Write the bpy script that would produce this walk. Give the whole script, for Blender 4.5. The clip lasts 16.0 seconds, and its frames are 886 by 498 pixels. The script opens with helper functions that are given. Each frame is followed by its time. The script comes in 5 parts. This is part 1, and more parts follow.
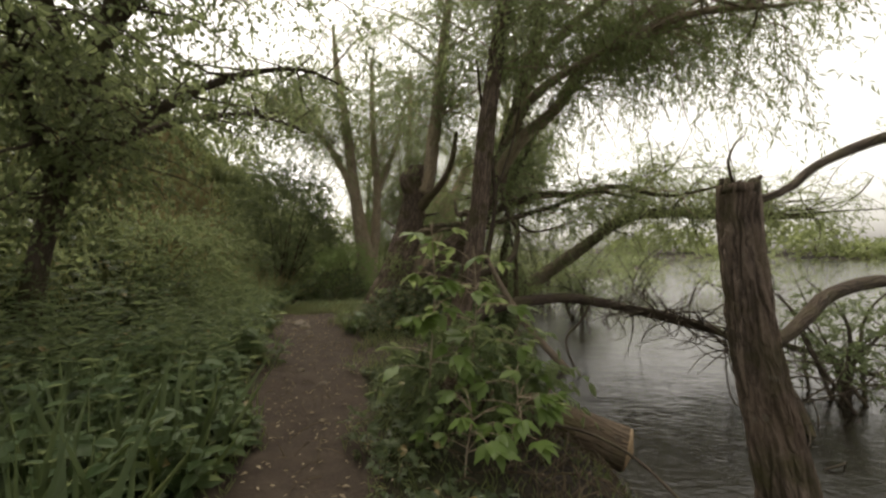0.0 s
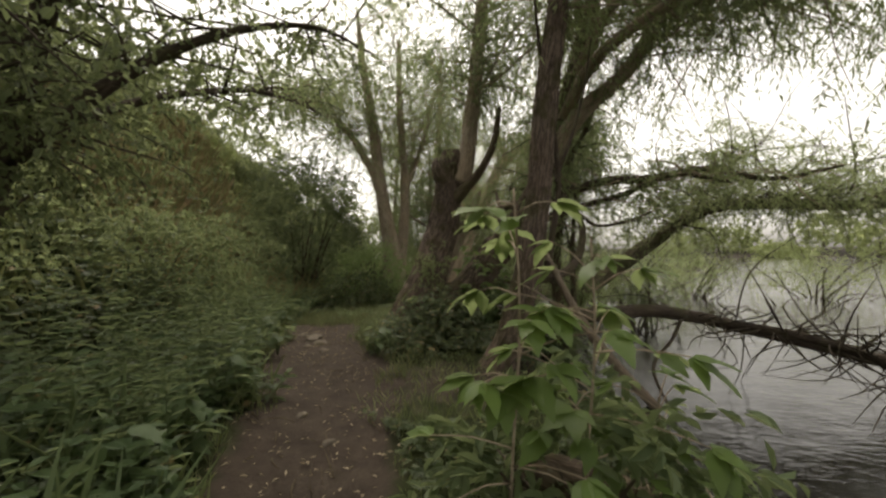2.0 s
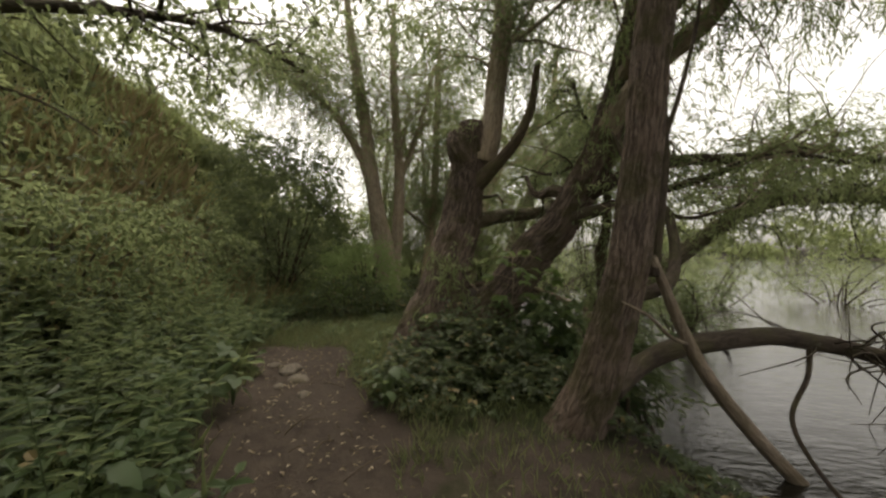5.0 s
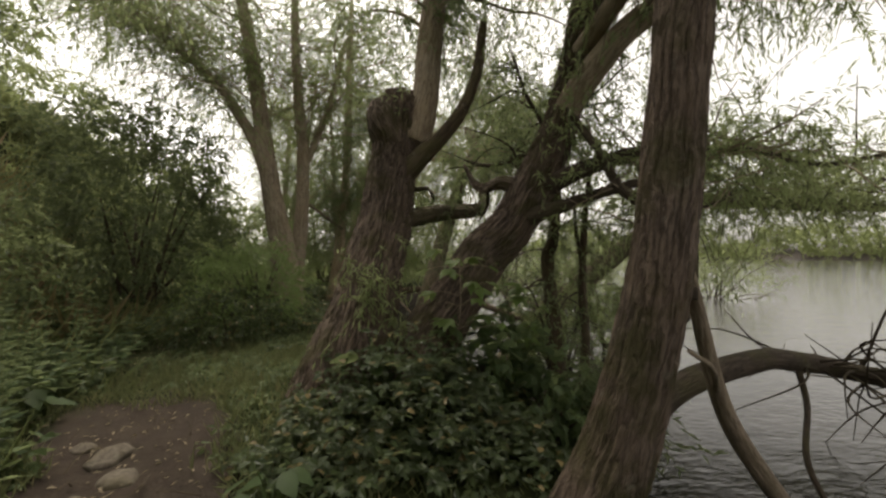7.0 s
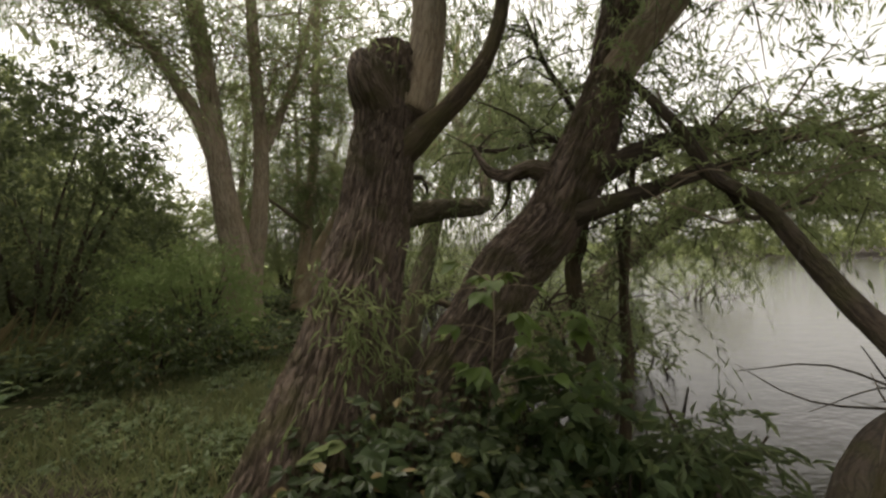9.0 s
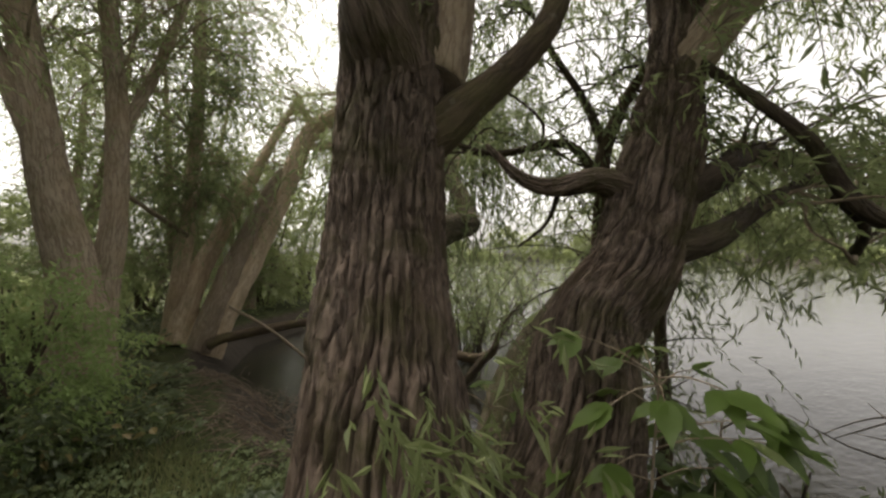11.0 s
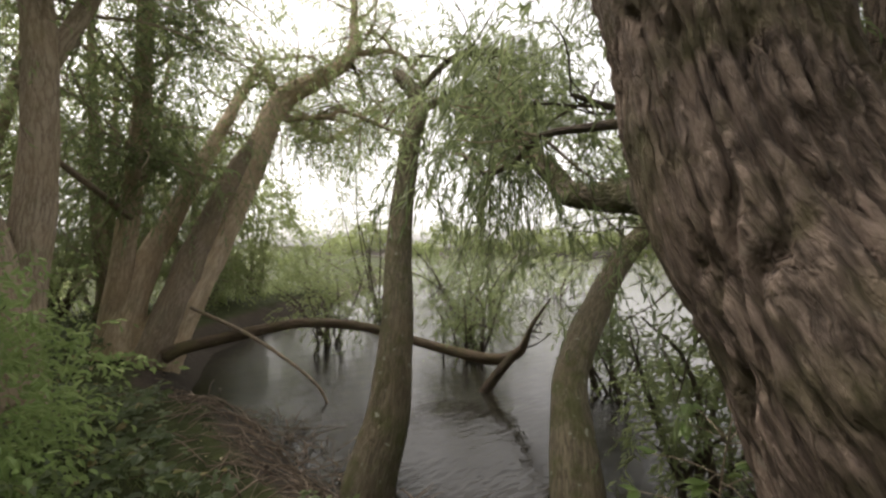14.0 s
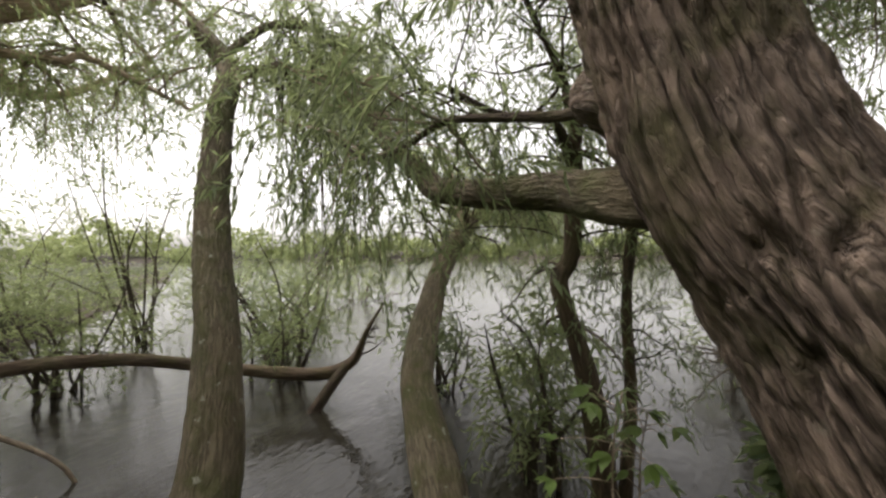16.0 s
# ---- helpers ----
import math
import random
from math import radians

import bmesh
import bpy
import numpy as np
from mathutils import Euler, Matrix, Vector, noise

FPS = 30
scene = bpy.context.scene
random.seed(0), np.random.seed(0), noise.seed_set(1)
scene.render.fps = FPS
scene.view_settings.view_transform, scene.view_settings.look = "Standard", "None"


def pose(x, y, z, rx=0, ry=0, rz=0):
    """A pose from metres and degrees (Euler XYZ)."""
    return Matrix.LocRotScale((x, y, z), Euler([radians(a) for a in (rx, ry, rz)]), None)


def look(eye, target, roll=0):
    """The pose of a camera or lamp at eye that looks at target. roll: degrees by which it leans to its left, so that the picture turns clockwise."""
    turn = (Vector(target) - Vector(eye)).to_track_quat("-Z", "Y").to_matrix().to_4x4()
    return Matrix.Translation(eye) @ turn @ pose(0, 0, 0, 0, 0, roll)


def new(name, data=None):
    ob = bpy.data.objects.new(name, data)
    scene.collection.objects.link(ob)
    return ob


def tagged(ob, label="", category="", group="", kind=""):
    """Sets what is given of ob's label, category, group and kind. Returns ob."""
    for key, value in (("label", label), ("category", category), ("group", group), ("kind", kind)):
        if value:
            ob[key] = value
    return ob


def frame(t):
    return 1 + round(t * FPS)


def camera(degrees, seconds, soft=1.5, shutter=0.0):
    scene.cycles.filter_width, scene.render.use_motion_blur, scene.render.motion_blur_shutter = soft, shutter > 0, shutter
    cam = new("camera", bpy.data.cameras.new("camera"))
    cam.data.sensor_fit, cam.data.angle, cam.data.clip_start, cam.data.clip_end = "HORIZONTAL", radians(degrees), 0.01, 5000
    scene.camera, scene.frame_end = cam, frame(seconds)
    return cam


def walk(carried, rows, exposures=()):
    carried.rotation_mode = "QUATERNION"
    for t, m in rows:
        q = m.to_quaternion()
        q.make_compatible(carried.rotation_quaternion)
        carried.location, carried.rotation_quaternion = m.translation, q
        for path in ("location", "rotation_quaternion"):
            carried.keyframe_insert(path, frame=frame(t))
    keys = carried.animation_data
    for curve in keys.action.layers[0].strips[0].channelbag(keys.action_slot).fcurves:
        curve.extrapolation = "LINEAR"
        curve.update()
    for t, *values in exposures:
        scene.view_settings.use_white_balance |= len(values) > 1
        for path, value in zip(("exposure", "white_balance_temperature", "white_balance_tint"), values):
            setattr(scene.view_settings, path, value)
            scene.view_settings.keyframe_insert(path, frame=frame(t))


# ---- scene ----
cam = camera(98.9, 16.0, soft=2.5)
PATH = [
    (0, (0.488, 0.898, 1.425), (0.301, 2.889, 1.433), 0.1),
    (0.5, (0.369, 1.277, 1.414), (0.205, 3.271, 1.416), 0.0),
    (1, (0.271, 1.695, 1.465), (0.034, 3.681, 1.473), 0.0),
    (1.5, (0.196, 1.956, 1.464), (-0.094, 3.935, 1.476), -0.0),
    (2, (0.125, 2.222, 1.406), (-0.207, 4.194, 1.419), -0.2),
    (2.5, (0.07, 2.535, 1.438), (-0.442, 4.469, 1.445), 0.1),
    (3, (-0.113, 2.809, 1.399), (-0.779, 4.695, 1.411), 0.0),
    (5.5, (-0.738, 4.101, 1.43), (-0.814, 6.1, 1.434), 0.1),
    (6, (-0.792, 4.468, 1.469), (-0.747, 6.468, 1.468), 0.0),
    (6.5, (-0.865, 4.729, 1.468), (-0.786, 6.728, 1.476), 0.1),
    (7, (-0.93, 5.028, 1.475), (-0.699, 7.015, 1.488), -0.0),
    (7.5, (-0.938, 5.297, 1.476), (-0.548, 7.259, 1.486), -0.2),
    (8, (-0.993, 5.584, 1.508), (-0.605, 7.546, 1.516), -0.0),
    (8.5, (-1.095, 5.915, 1.502), (-0.772, 7.889, 1.51), -0.0),
    (9, (-1.149, 6.2, 1.57), (-0.749, 8.159, 1.574), -0.1),
    (11.5, (-1.855, 7.87, 1.807), (-0.805, 9.572, 1.831), -0.0),
    (12, (-2.002, 8.116, 1.811), (-0.884, 9.774, 1.824), -0.2),
    (12.5, (-2.171, 8.397, 1.823), (-1.002, 10.02, 1.833), -0.3),
    (13, (-2.247, 8.608, 1.819), (-0.982, 10.157, 1.833), -0.2),
    (13.5, (-2.198, 8.867, 1.811), (-0.98, 10.454, 1.817), -0.1),
    (14, (-2.378, 9.039, 1.7), (-1.156, 10.623, 1.697), 0.3),
    (14.5, (-2.495, 9.22, 1.687), (-1.078, 10.632, 1.685), 0.4),
    (15, (-2.48, 9.484, 1.657), (-0.899, 10.709, 1.655), 0.2),
    (15.5, (-2.45, 9.703, 1.66), (-0.682, 10.639, 1.663), 0.2),
    (16, (-2.462, 9.739, 1.657), (-0.602, 10.473, 1.675), -0.3),
]
walk(cam, [(t, look(eye, target, roll)) for t, eye, target, roll in PATH], [(0, 0.88, 7300, 10), (3, 0.82, 7300, 10), (6, 0.82, 7300, 10), (9, 0.92, 7200, 11), (12, 1.22, 7000, 12), (14, 1.46, 6900, 13), (16, 1.48, 6800, 13)])

# ---- world and light: bright overcast ----
world = bpy.data.worlds.new("overcast_sky")
scene.world = world
world.use_nodes = True
wn, wl = world.node_tree.nodes, world.node_tree.links
wn.clear()
SUN_EL, SUN_AZ = 62.0, 345.0
sky = wn.new("ShaderNodeTexSky")
sky.sky_type, sky.sun_disc = "NISHITA", False
sky.sun_elevation, sky.sun_rotation = radians(SUN_EL), radians(SUN_AZ)
sky.air_density, sky.dust_density, sky.ozone_density = 1.0, 3.5, 1.0
veil = wn.new("ShaderNodeHueSaturation")      # cloud cover takes the blue out
veil.inputs["Saturation"].default_value = 0.10
bg = wn.new("ShaderNodeBackground")
bg.inputs["Strength"].default_value = 0.15
wout = wn.new("ShaderNodeOutputWorld")
wl.new(sky.outputs[0], veil.inputs["Color"])
wl.new(veil.outputs[0], bg.inputs["Color"])
wl.new(bg.outputs[0], wout.inputs["Surface"])
sun = new("sun", bpy.data.lights.new("sun", "SUN"))
sun.data.energy, sun.data.angle, sun.data.color = 1.45, radians(50), (1.0, 0.96, 0.9)
sun.matrix_basis = look((0, 0, 0), (-math.sin(radians(SUN_AZ)) * math.cos(radians(SUN_EL)),
                                    -math.cos(radians(SUN_AZ)) * math.cos(radians(SUN_EL)), -math.sin(radians(SUN_EL))))
WATER_Z = -0.55


# ---- materials ----
def mat_base(name):
    m = bpy.data.materials.new(name)
    m.use_nodes = True
    nt = m.node_tree
    return m, nt, nt.nodes["Principled BSDF"], nt.nodes["Material Output"]


def mixcol(nt, fac, a, b):
    """A colour mix; fac, a, b are sockets or values."""
    n = nt.nodes.new("ShaderNodeMix")
    n.data_type = "RGBA"
    for sock, val in ((n.inputs[0], fac), (n.inputs[6], a), (n.inputs[7], b)):
        if isinstance(val, bpy.types.NodeSocket):
            nt.links.new(val, sock)
        elif isinstance(val, tuple):
            sock.default_value = (*val, 1)
        else:
            sock.default_value = val
    return n.outputs[2]


def noisetex(nt, vec, scale, detail=4.0, rough=0.6, stretch=None):
    if stretch:
        mp = nt.nodes.new("ShaderNodeMapping")
        mp.inputs["Scale"].default_value = stretch
        nt.links.new(vec, mp.inputs["Vector"])
        vec = mp.outputs[0]
    n = nt.nodes.new("ShaderNodeTexNoise")
    n.inputs["Scale"].default_value, n.inputs["Detail"].default_value, n.inputs["Roughness"].default_value = scale, detail, rough
    nt.links.new(vec, n.inputs["Vector"])
    return n.outputs["Fac"]


def ramp(nt, sock, lo, hi):
    n = nt.nodes.new("ShaderNodeMapRange")
    n.inputs["From Min"].default_value, n.inputs["From Max"].default_value = lo, hi
    nt.links.new(sock, n.inputs["Value"])
    return n.outputs[0]


def times(nt, a, b, op="MULTIPLY"):
    n = nt.nodes.new("ShaderNodeMath")
    n.operation = op
    for sock, val in zip(n.inputs, (a, b)):
        if isinstance(val, bpy.types.NodeSocket):
            nt.links.new(val, sock)
        else:
            sock.default_value = val
    return n.outputs[0]


def bumped(nt, bsdf, height, strength, dist):
    b = nt.nodes.new("ShaderNodeBump")
    b.inputs["Strength"].default_value, b.inputs["Distance"].default_value = strength, dist
    nt.links.new(height, b.inputs["Height"])
    nt.links.new(b.outputs[0], bsdf.inputs["Normal"])


def bark(name, light, dark, moss=(0.09, 0.10, 0.025), moss_amount=0.35, cells=9.0, relief=0.025, lichen=0.15):
    """Furrowed bark, drawn along the limb by its own lengthwise coordinate."""
    m, nt, bsdf, _ = mat_base(name)
    at = nt.nodes.new("ShaderNodeAttribute")
    at.attribute_name = "along"
    vec = at.outputs["Vector"]
    warp = nt.nodes.new("ShaderNodeTexNoise")
    warp.inputs["Scale"].default_value, warp.inputs["Detail"].default_value = 5.0, 3.0
    nt.links.new(vec, warp.inputs["Vector"])
    add = nt.nodes.new("ShaderNodeVectorMath")
    add.operation = "MULTIPLY_ADD"
    add.inputs[1].default_value = (0.06, 0.06, 0.06)
    nt.links.new(warp.outputs["Color"], add.inputs[0])
    nt.links.new(vec, add.inputs[2])
    crack = noisetex(nt, add.outputs[0], cells * 1.7, 3.0, 0.55, (1, 1, 0.13))
    crack = ramp(nt, times(nt, times(nt, crack, 0.5, "SUBTRACT"), 0.0, "ABSOLUTE"), 0.0, 0.11)
    flake = noisetex(nt, add.outputs[0], cells * 3.0, 4.0, 0.6, (1, 1, 0.24))
    flake = ramp(nt, times(nt, times(nt, flake, 0.5, "SUBTRACT"), 0.0, "ABSOLUTE"), 0.0, 0.16)
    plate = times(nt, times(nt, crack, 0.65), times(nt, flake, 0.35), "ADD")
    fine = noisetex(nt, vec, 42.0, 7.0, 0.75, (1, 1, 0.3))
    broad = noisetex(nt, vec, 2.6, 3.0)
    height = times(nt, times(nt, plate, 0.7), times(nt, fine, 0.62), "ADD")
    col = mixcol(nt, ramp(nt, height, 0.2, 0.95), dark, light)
    col = mixcol(nt, times(nt, ramp(nt, broad, 0.42, 0.75), 0.55), col, tuple(0.5 * (a + b) * s for a, b, s in zip(light, dark, (1.15, 1.05, 0.9))))
    green = noisetex(nt, vec, 3.7, 5.0, 0.65)
    col = mixcol(nt, times(nt, ramp(nt, green, 0.46, 0.64), moss_amount), col, moss)
    spot = ramp(nt, noisetex(nt, vec, 11.0, 3.0, 0.5), 0.66, 0.72)
    col = mixcol(nt, times(nt, spot, lichen), col, (0.36, 0.36, 0.29))
    nt.links.new(col, bsdf.inputs["Base Color"])
    bsdf.inputs["Roughness"].default_value = 0.92
    bsdf.inputs["Specular IOR Level"].default_value = 0.2
    bumped(nt, bsdf, height, 1.0, relief)
    return m


def leafmat(name, a, b, through_share=0.4, rough=0.5, dry=None):
    """Leaves that let light through; every leaf its own tone."""
    m, nt, bsdf, out = mat_base(name)
    geo = nt.nodes.new("ShaderNodeNewGeometry")
    col = mixcol(nt, geo.outputs["Random Per Island"], a, b)
    tc = nt.nodes.new("ShaderNodeTexCoord")
    col = mixcol(nt, times(nt, ramp(nt, noisetex(nt, tc.outputs["Object"], 1.3, 3.0), 0.35, 0.7), 0.45), col, tuple(0.62 * c for c in a))
    if dry:
        pick = times(nt, geo.outputs["Random Per Island"], 0.94, "GREATER_THAN")
        col = mixcol(nt, pick, col, dry)
    nt.links.new(col, bsdf.inputs["Base Color"])
    bsdf.inputs["Roughness"].default_value = rough
    bsdf.inputs["Specular IOR Level"].default_value = 0.35
    tr = nt.nodes.new("ShaderNodeBsdfTranslucent")
    bright = mixcol(nt, 0.58, col, (0.48, 0.55, 0.26))
    nt.links.new(bright, tr.inputs["Color"])
    mx = nt.nodes.new("ShaderNodeMixShader")
    mx.inputs[0].default_value = through_share
    nt.links.new(bsdf.outputs[0], mx.inputs[1])
    nt.links.new(tr.outputs[0], mx.inputs[2])
    nt.links.new(mx.outputs[0], out.inputs["Surface"])
    return m


def soilmat():
    m, nt, bsdf, _ = mat_base("soil")
    tc = nt.nodes.new("ShaderNodeTexCoord")
    vec = tc.outputs["Object"]
    at = nt.nodes.new("ShaderNodeAttribute")
    at.attribute_name = "cover"            # 1 trodden path, 0 overgrown
    fine = noisetex(nt, vec, 38.0, 8.0, 0.7)
    mid = noisetex(nt, vec, 5.0, 6.0, 0.6)
    broad = noisetex(nt, vec, 0.8, 3.0)
    earth = mixcol(nt, ramp(nt, mid, 0.3, 0.7), (0.034, 0.026, 0.020), (0.070, 0.054, 0.041))
    earth = mixcol(nt, times(nt, ramp(nt, fine, 0.5, 0.75), 0.6), earth, (0.105, 0.082, 0.062))
    earth = mixcol(nt, times(nt, ramp(nt, broad, 0.45, 0.7), 0.5), earth, (0.055, 0.04, 0.03))
    green = mixcol(nt, ramp(nt, mid, 0.35, 0.65), (0.022, 0.028, 0.010), (0.045, 0.052, 0.018))
    edge = times(nt, at.outputs["Fac"], times(nt, times(nt, mid, 0.5, "SUBTRACT"), 0.9), "ADD")
    col = mixcol(nt, ramp(nt, edge, 0.3, 0.6), green, earth)
    wa = nt.nodes.new("ShaderNodeAttribute")
    wa.attribute_name = "wet"               # mud by the waterline
    mud = mixcol(nt, ramp(nt, fine, 0.35, 0.7), (0.022, 0.018, 0.014), (0.060, 0.050, 0.040))
    col = mixcol(nt, wa.outputs["Fac"], col, mud)
    nt.links.new(col, bsdf.inputs["Base Color"])
    bsdf.inputs["Roughness"].default_value = 0.95
    bsdf.inputs["Specular IOR Level"].default_value = 0.15
    h = times(nt, fine, times(nt, mid, 1.5), "ADD")
    bumped(nt, bsdf, h, 0.8, 0.03)
    return m


def watermat():
    m, nt, bsdf, _ = mat_base("lake_water")
    tc = nt.nodes.new("ShaderNodeTexCoord")
    vec = tc.outputs["Object"]
    murk = mixcol(nt, noisetex(nt, vec, 0.6, 3.0), (0.012, 0.011, 0.008), (0.028, 0.025, 0.018))
    nt.links.new(murk, bsdf.inputs["Base Color"])
    bsdf.inputs["Roughness"].default_value = 0.005
    bsdf.inputs["IOR"].default_value = 1.33
    rip = times(nt, noisetex(nt, vec, 7.0, 3.0, 0.5, (1.0, 2.2, 1)), times(nt, noisetex(nt, vec, 1.6, 2.0, 0.5, (1.0, 1.8, 1)), 1.6), "ADD")
    bumped(nt, bsdf, rip, 0.32, 0.03)
    return m


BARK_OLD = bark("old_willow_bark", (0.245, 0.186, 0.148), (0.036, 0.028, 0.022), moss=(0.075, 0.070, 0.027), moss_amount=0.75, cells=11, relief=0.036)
BARK_GREY = bark("grey_willow_bark", (0.42, 0.345, 0.26), (0.165, 0.125, 0.09), moss_amount=0.25, cells=12, relief=0.014)
BARK_PALE = bark("pale_willow_bark", (0.52, 0.42, 0.305), (0.22, 0.165, 0.115), moss_amount=0.2, cells=12, relief=0.012)
BARK_MOSSY = bark("mossy_bark", (0.225, 0.190, 0.130), (0.065, 0.053, 0.038), moss=(0.085, 0.095, 0.036), moss_amount=0.8, cells=14, relief=0.032, lichen=0.8)
BARK_LOG = bark("log_bark", (0.13, 0.098, 0.068), (0.045, 0.034, 0.025), moss_amount=0.3, cells=10, relief=0.015)
BARK_DARK = bark("dark_wet_bark", (0.105, 0.082, 0.063), (0.035, 0.027, 0.021), moss_amount=0.3, cells=16, relief=0.016)
WOOD_DEAD = bark("dead_grey_wood", (0.30, 0.245, 0.185), (0.11, 0.085, 0.062), moss_amount=0.15, cells=16, relief=0.008)
WOOD_CUT = bark("cut_wood", (0.42, 0.31, 0.19), (0.22, 0.15, 0.09), moss_amount=0.05, cells=20, relief=0.004)
LEAF_WILLOW = leafmat("willow_leaf", (0.080, 0.118, 0.052), (0.150, 0.190, 0.095), 0.5)
LEAF_WILLOW_LIGHT = leafmat("light_willow_leaf", (0.135, 0.172, 0.070), (0.225, 0.260, 0.125), 0.58)
LEAF_DARK = leafmat("dark_hedge_leaf", (0.052, 0.074, 0.030), (0.110, 0.135, 0.055), 0.48)
LEAF_NETTLE = leafmat("nettle_leaf", (0.032, 0.062, 0.022), (0.080, 0.122, 0.046), 0.38, 0.55)
LEAF_BRAMBLE = leafmat("bramble_leaf", (0.022, 0.038, 0.014), (0.055, 0.078, 0.027), 0.3, 0.45, dry=(0.19, 0.14, 0.06))
LEAF_SAPLING = leafmat("sapling_leaf", (0.070, 0.125, 0.024), (0.125, 0.190, 0.042), 0.45, 0.42)
LEAF_FRESH = leafmat("fresh_leaf", (0.120, 0.190, 0.055), (0.185, 0.270, 0.090), 0.45, 0.55)
LEAF_HERB = leafmat("herb_leaf", (0.060, 0.090, 0.036), (0.110, 0.145, 0.060), 0.35, 0.6)
LEAF_GRASS = leafmat("grass_blade", (0.085, 0.115, 0.040), (0.180, 0.195, 0.080), 0.4, 0.6)
LEAF_STRAW = leafmat("seeding_grass", (0.24, 0.225, 0.10), (0.17, 0.20, 0.075), 0.35, 0.7)
LEAF_TROD = leafmat("trodden_blade", (0.105, 0.115, 0.050), (0.190, 0.185, 0.095), 0.35, 0.7, dry=(0.24, 0.19, 0.11))
LEAF_ELDER = leafmat("elder_leaf", (0.034, 0.052, 0.022), (0.074, 0.095, 0.040), 0.36)
LEAF_RUST = leafmat("rusty_seed_stalk", (0.24, 0.135, 0.075), (0.15, 0.125, 0.055), 0.3, 0.7)
LEAF_FAR = leafmat("far_tree_leaf", (0.145, 0.178, 0.065), (0.240, 0.262, 0.105), 0.45, 0.7)
LITTER = leafmat("fallen_leaf", (0.20, 0.15, 0.095), (0.42, 0.35, 0.25), 0.1, 0.8)
BARK_DRIFT = bark("drift_twig", (0.20, 0.155, 0.12), (0.05, 0.04, 0.032), moss_amount=0.1, cells=16, relief=0.006)
STONE = bark("path_stone", (0.17, 0.145, 0.115), (0.085, 0.07, 0.055), moss_amount=0.2, cells=7, relief=0.006)
SOIL, LAKE = soilmat(), watermat()


# ---- mesh helpers ----
rng = np.random.default_rng(7)


def mesh_of(name, verts, faces, mat, smooth=True, along=None):
    """A mesh from arrays; faces is an (n, 3) or (n, 4) array."""
    verts, faces = np.asarray(verts, np.float32), np.asarray(faces, np.int32)
    me = bpy.data.meshes.new(name)
    k = faces.shape[1]
    me.vertices.add(len(verts))
    me.vertices.foreach_set("co", verts.ravel())
    me.loops.add(faces.size)
    me.loops.foreach_set("vertex_index", faces.ravel())
    me.polygons.add(len(faces))
    me.polygons.foreach_set("loop_start", np.arange(0, faces.size, k, dtype=np.int32))
    me.polygons.foreach_set("use_smooth", np.full(len(faces), smooth))
    if along is not None:
        me.attributes.new("along", "FLOAT_VECTOR", "POINT").data.foreach_set("vector", np.asarray(along, np.float32).ravel())
    me.update(calc_edges=True)
    me.materials.append(mat)
    return me


def thing(name, place, label, category, group="", kind=""):
    ob = new(name)
    ob.location = place
    ob.empty_display_size = 0.2
    return tagged(ob, label, category, group, kind)


def part(name, me, parent=None, label="", kind=""):
    """Links a mesh, built in world coordinates, under a thing."""
    ob = new(name, me)
    if parent:
        ob.parent = parent
        inv = Matrix.Translation(-Vector(parent.location))
        if parent.parent:
            inv = Matrix.Translation(-Vector(parent.parent.location))
        ob.matrix_parent_inverse = inv
    return tagged(ob, label, "", "", kind)


def spline(points, step):
    """A smooth line through control points (x, y, z, radius)."""
    p = np.array(points, float)
    q = np.vstack([2 * p[0] - p[1], p, 2 * p[-1] - p[-2]])
    out = []
    for a in range(1, len(q) - 2):
        n = max(2, int(np.linalg.norm(q[a + 1, :3] - q[a, :3]) / step))
        t = np.linspace(0, 1, n, endpoint=False)[:, None]
        p0, p1, p2, p3 = q[a - 1], q[a], q[a + 1], q[a + 2]
        out.append(0.5 * (2 * p1 + (p2 - p0) * t + (2 * p0 - 5 * p1 + 4 * p2 - p3) * t**2 + (3 * p1 - p0 - 3 * p2 + p3) * t**3))
    out.append(p[-1:])
    out = np.vstack(out)
    lo = p[:, 3].min() * 0.8
    out[:, 3] = np.maximum(out[:, 3], lo)
    return out


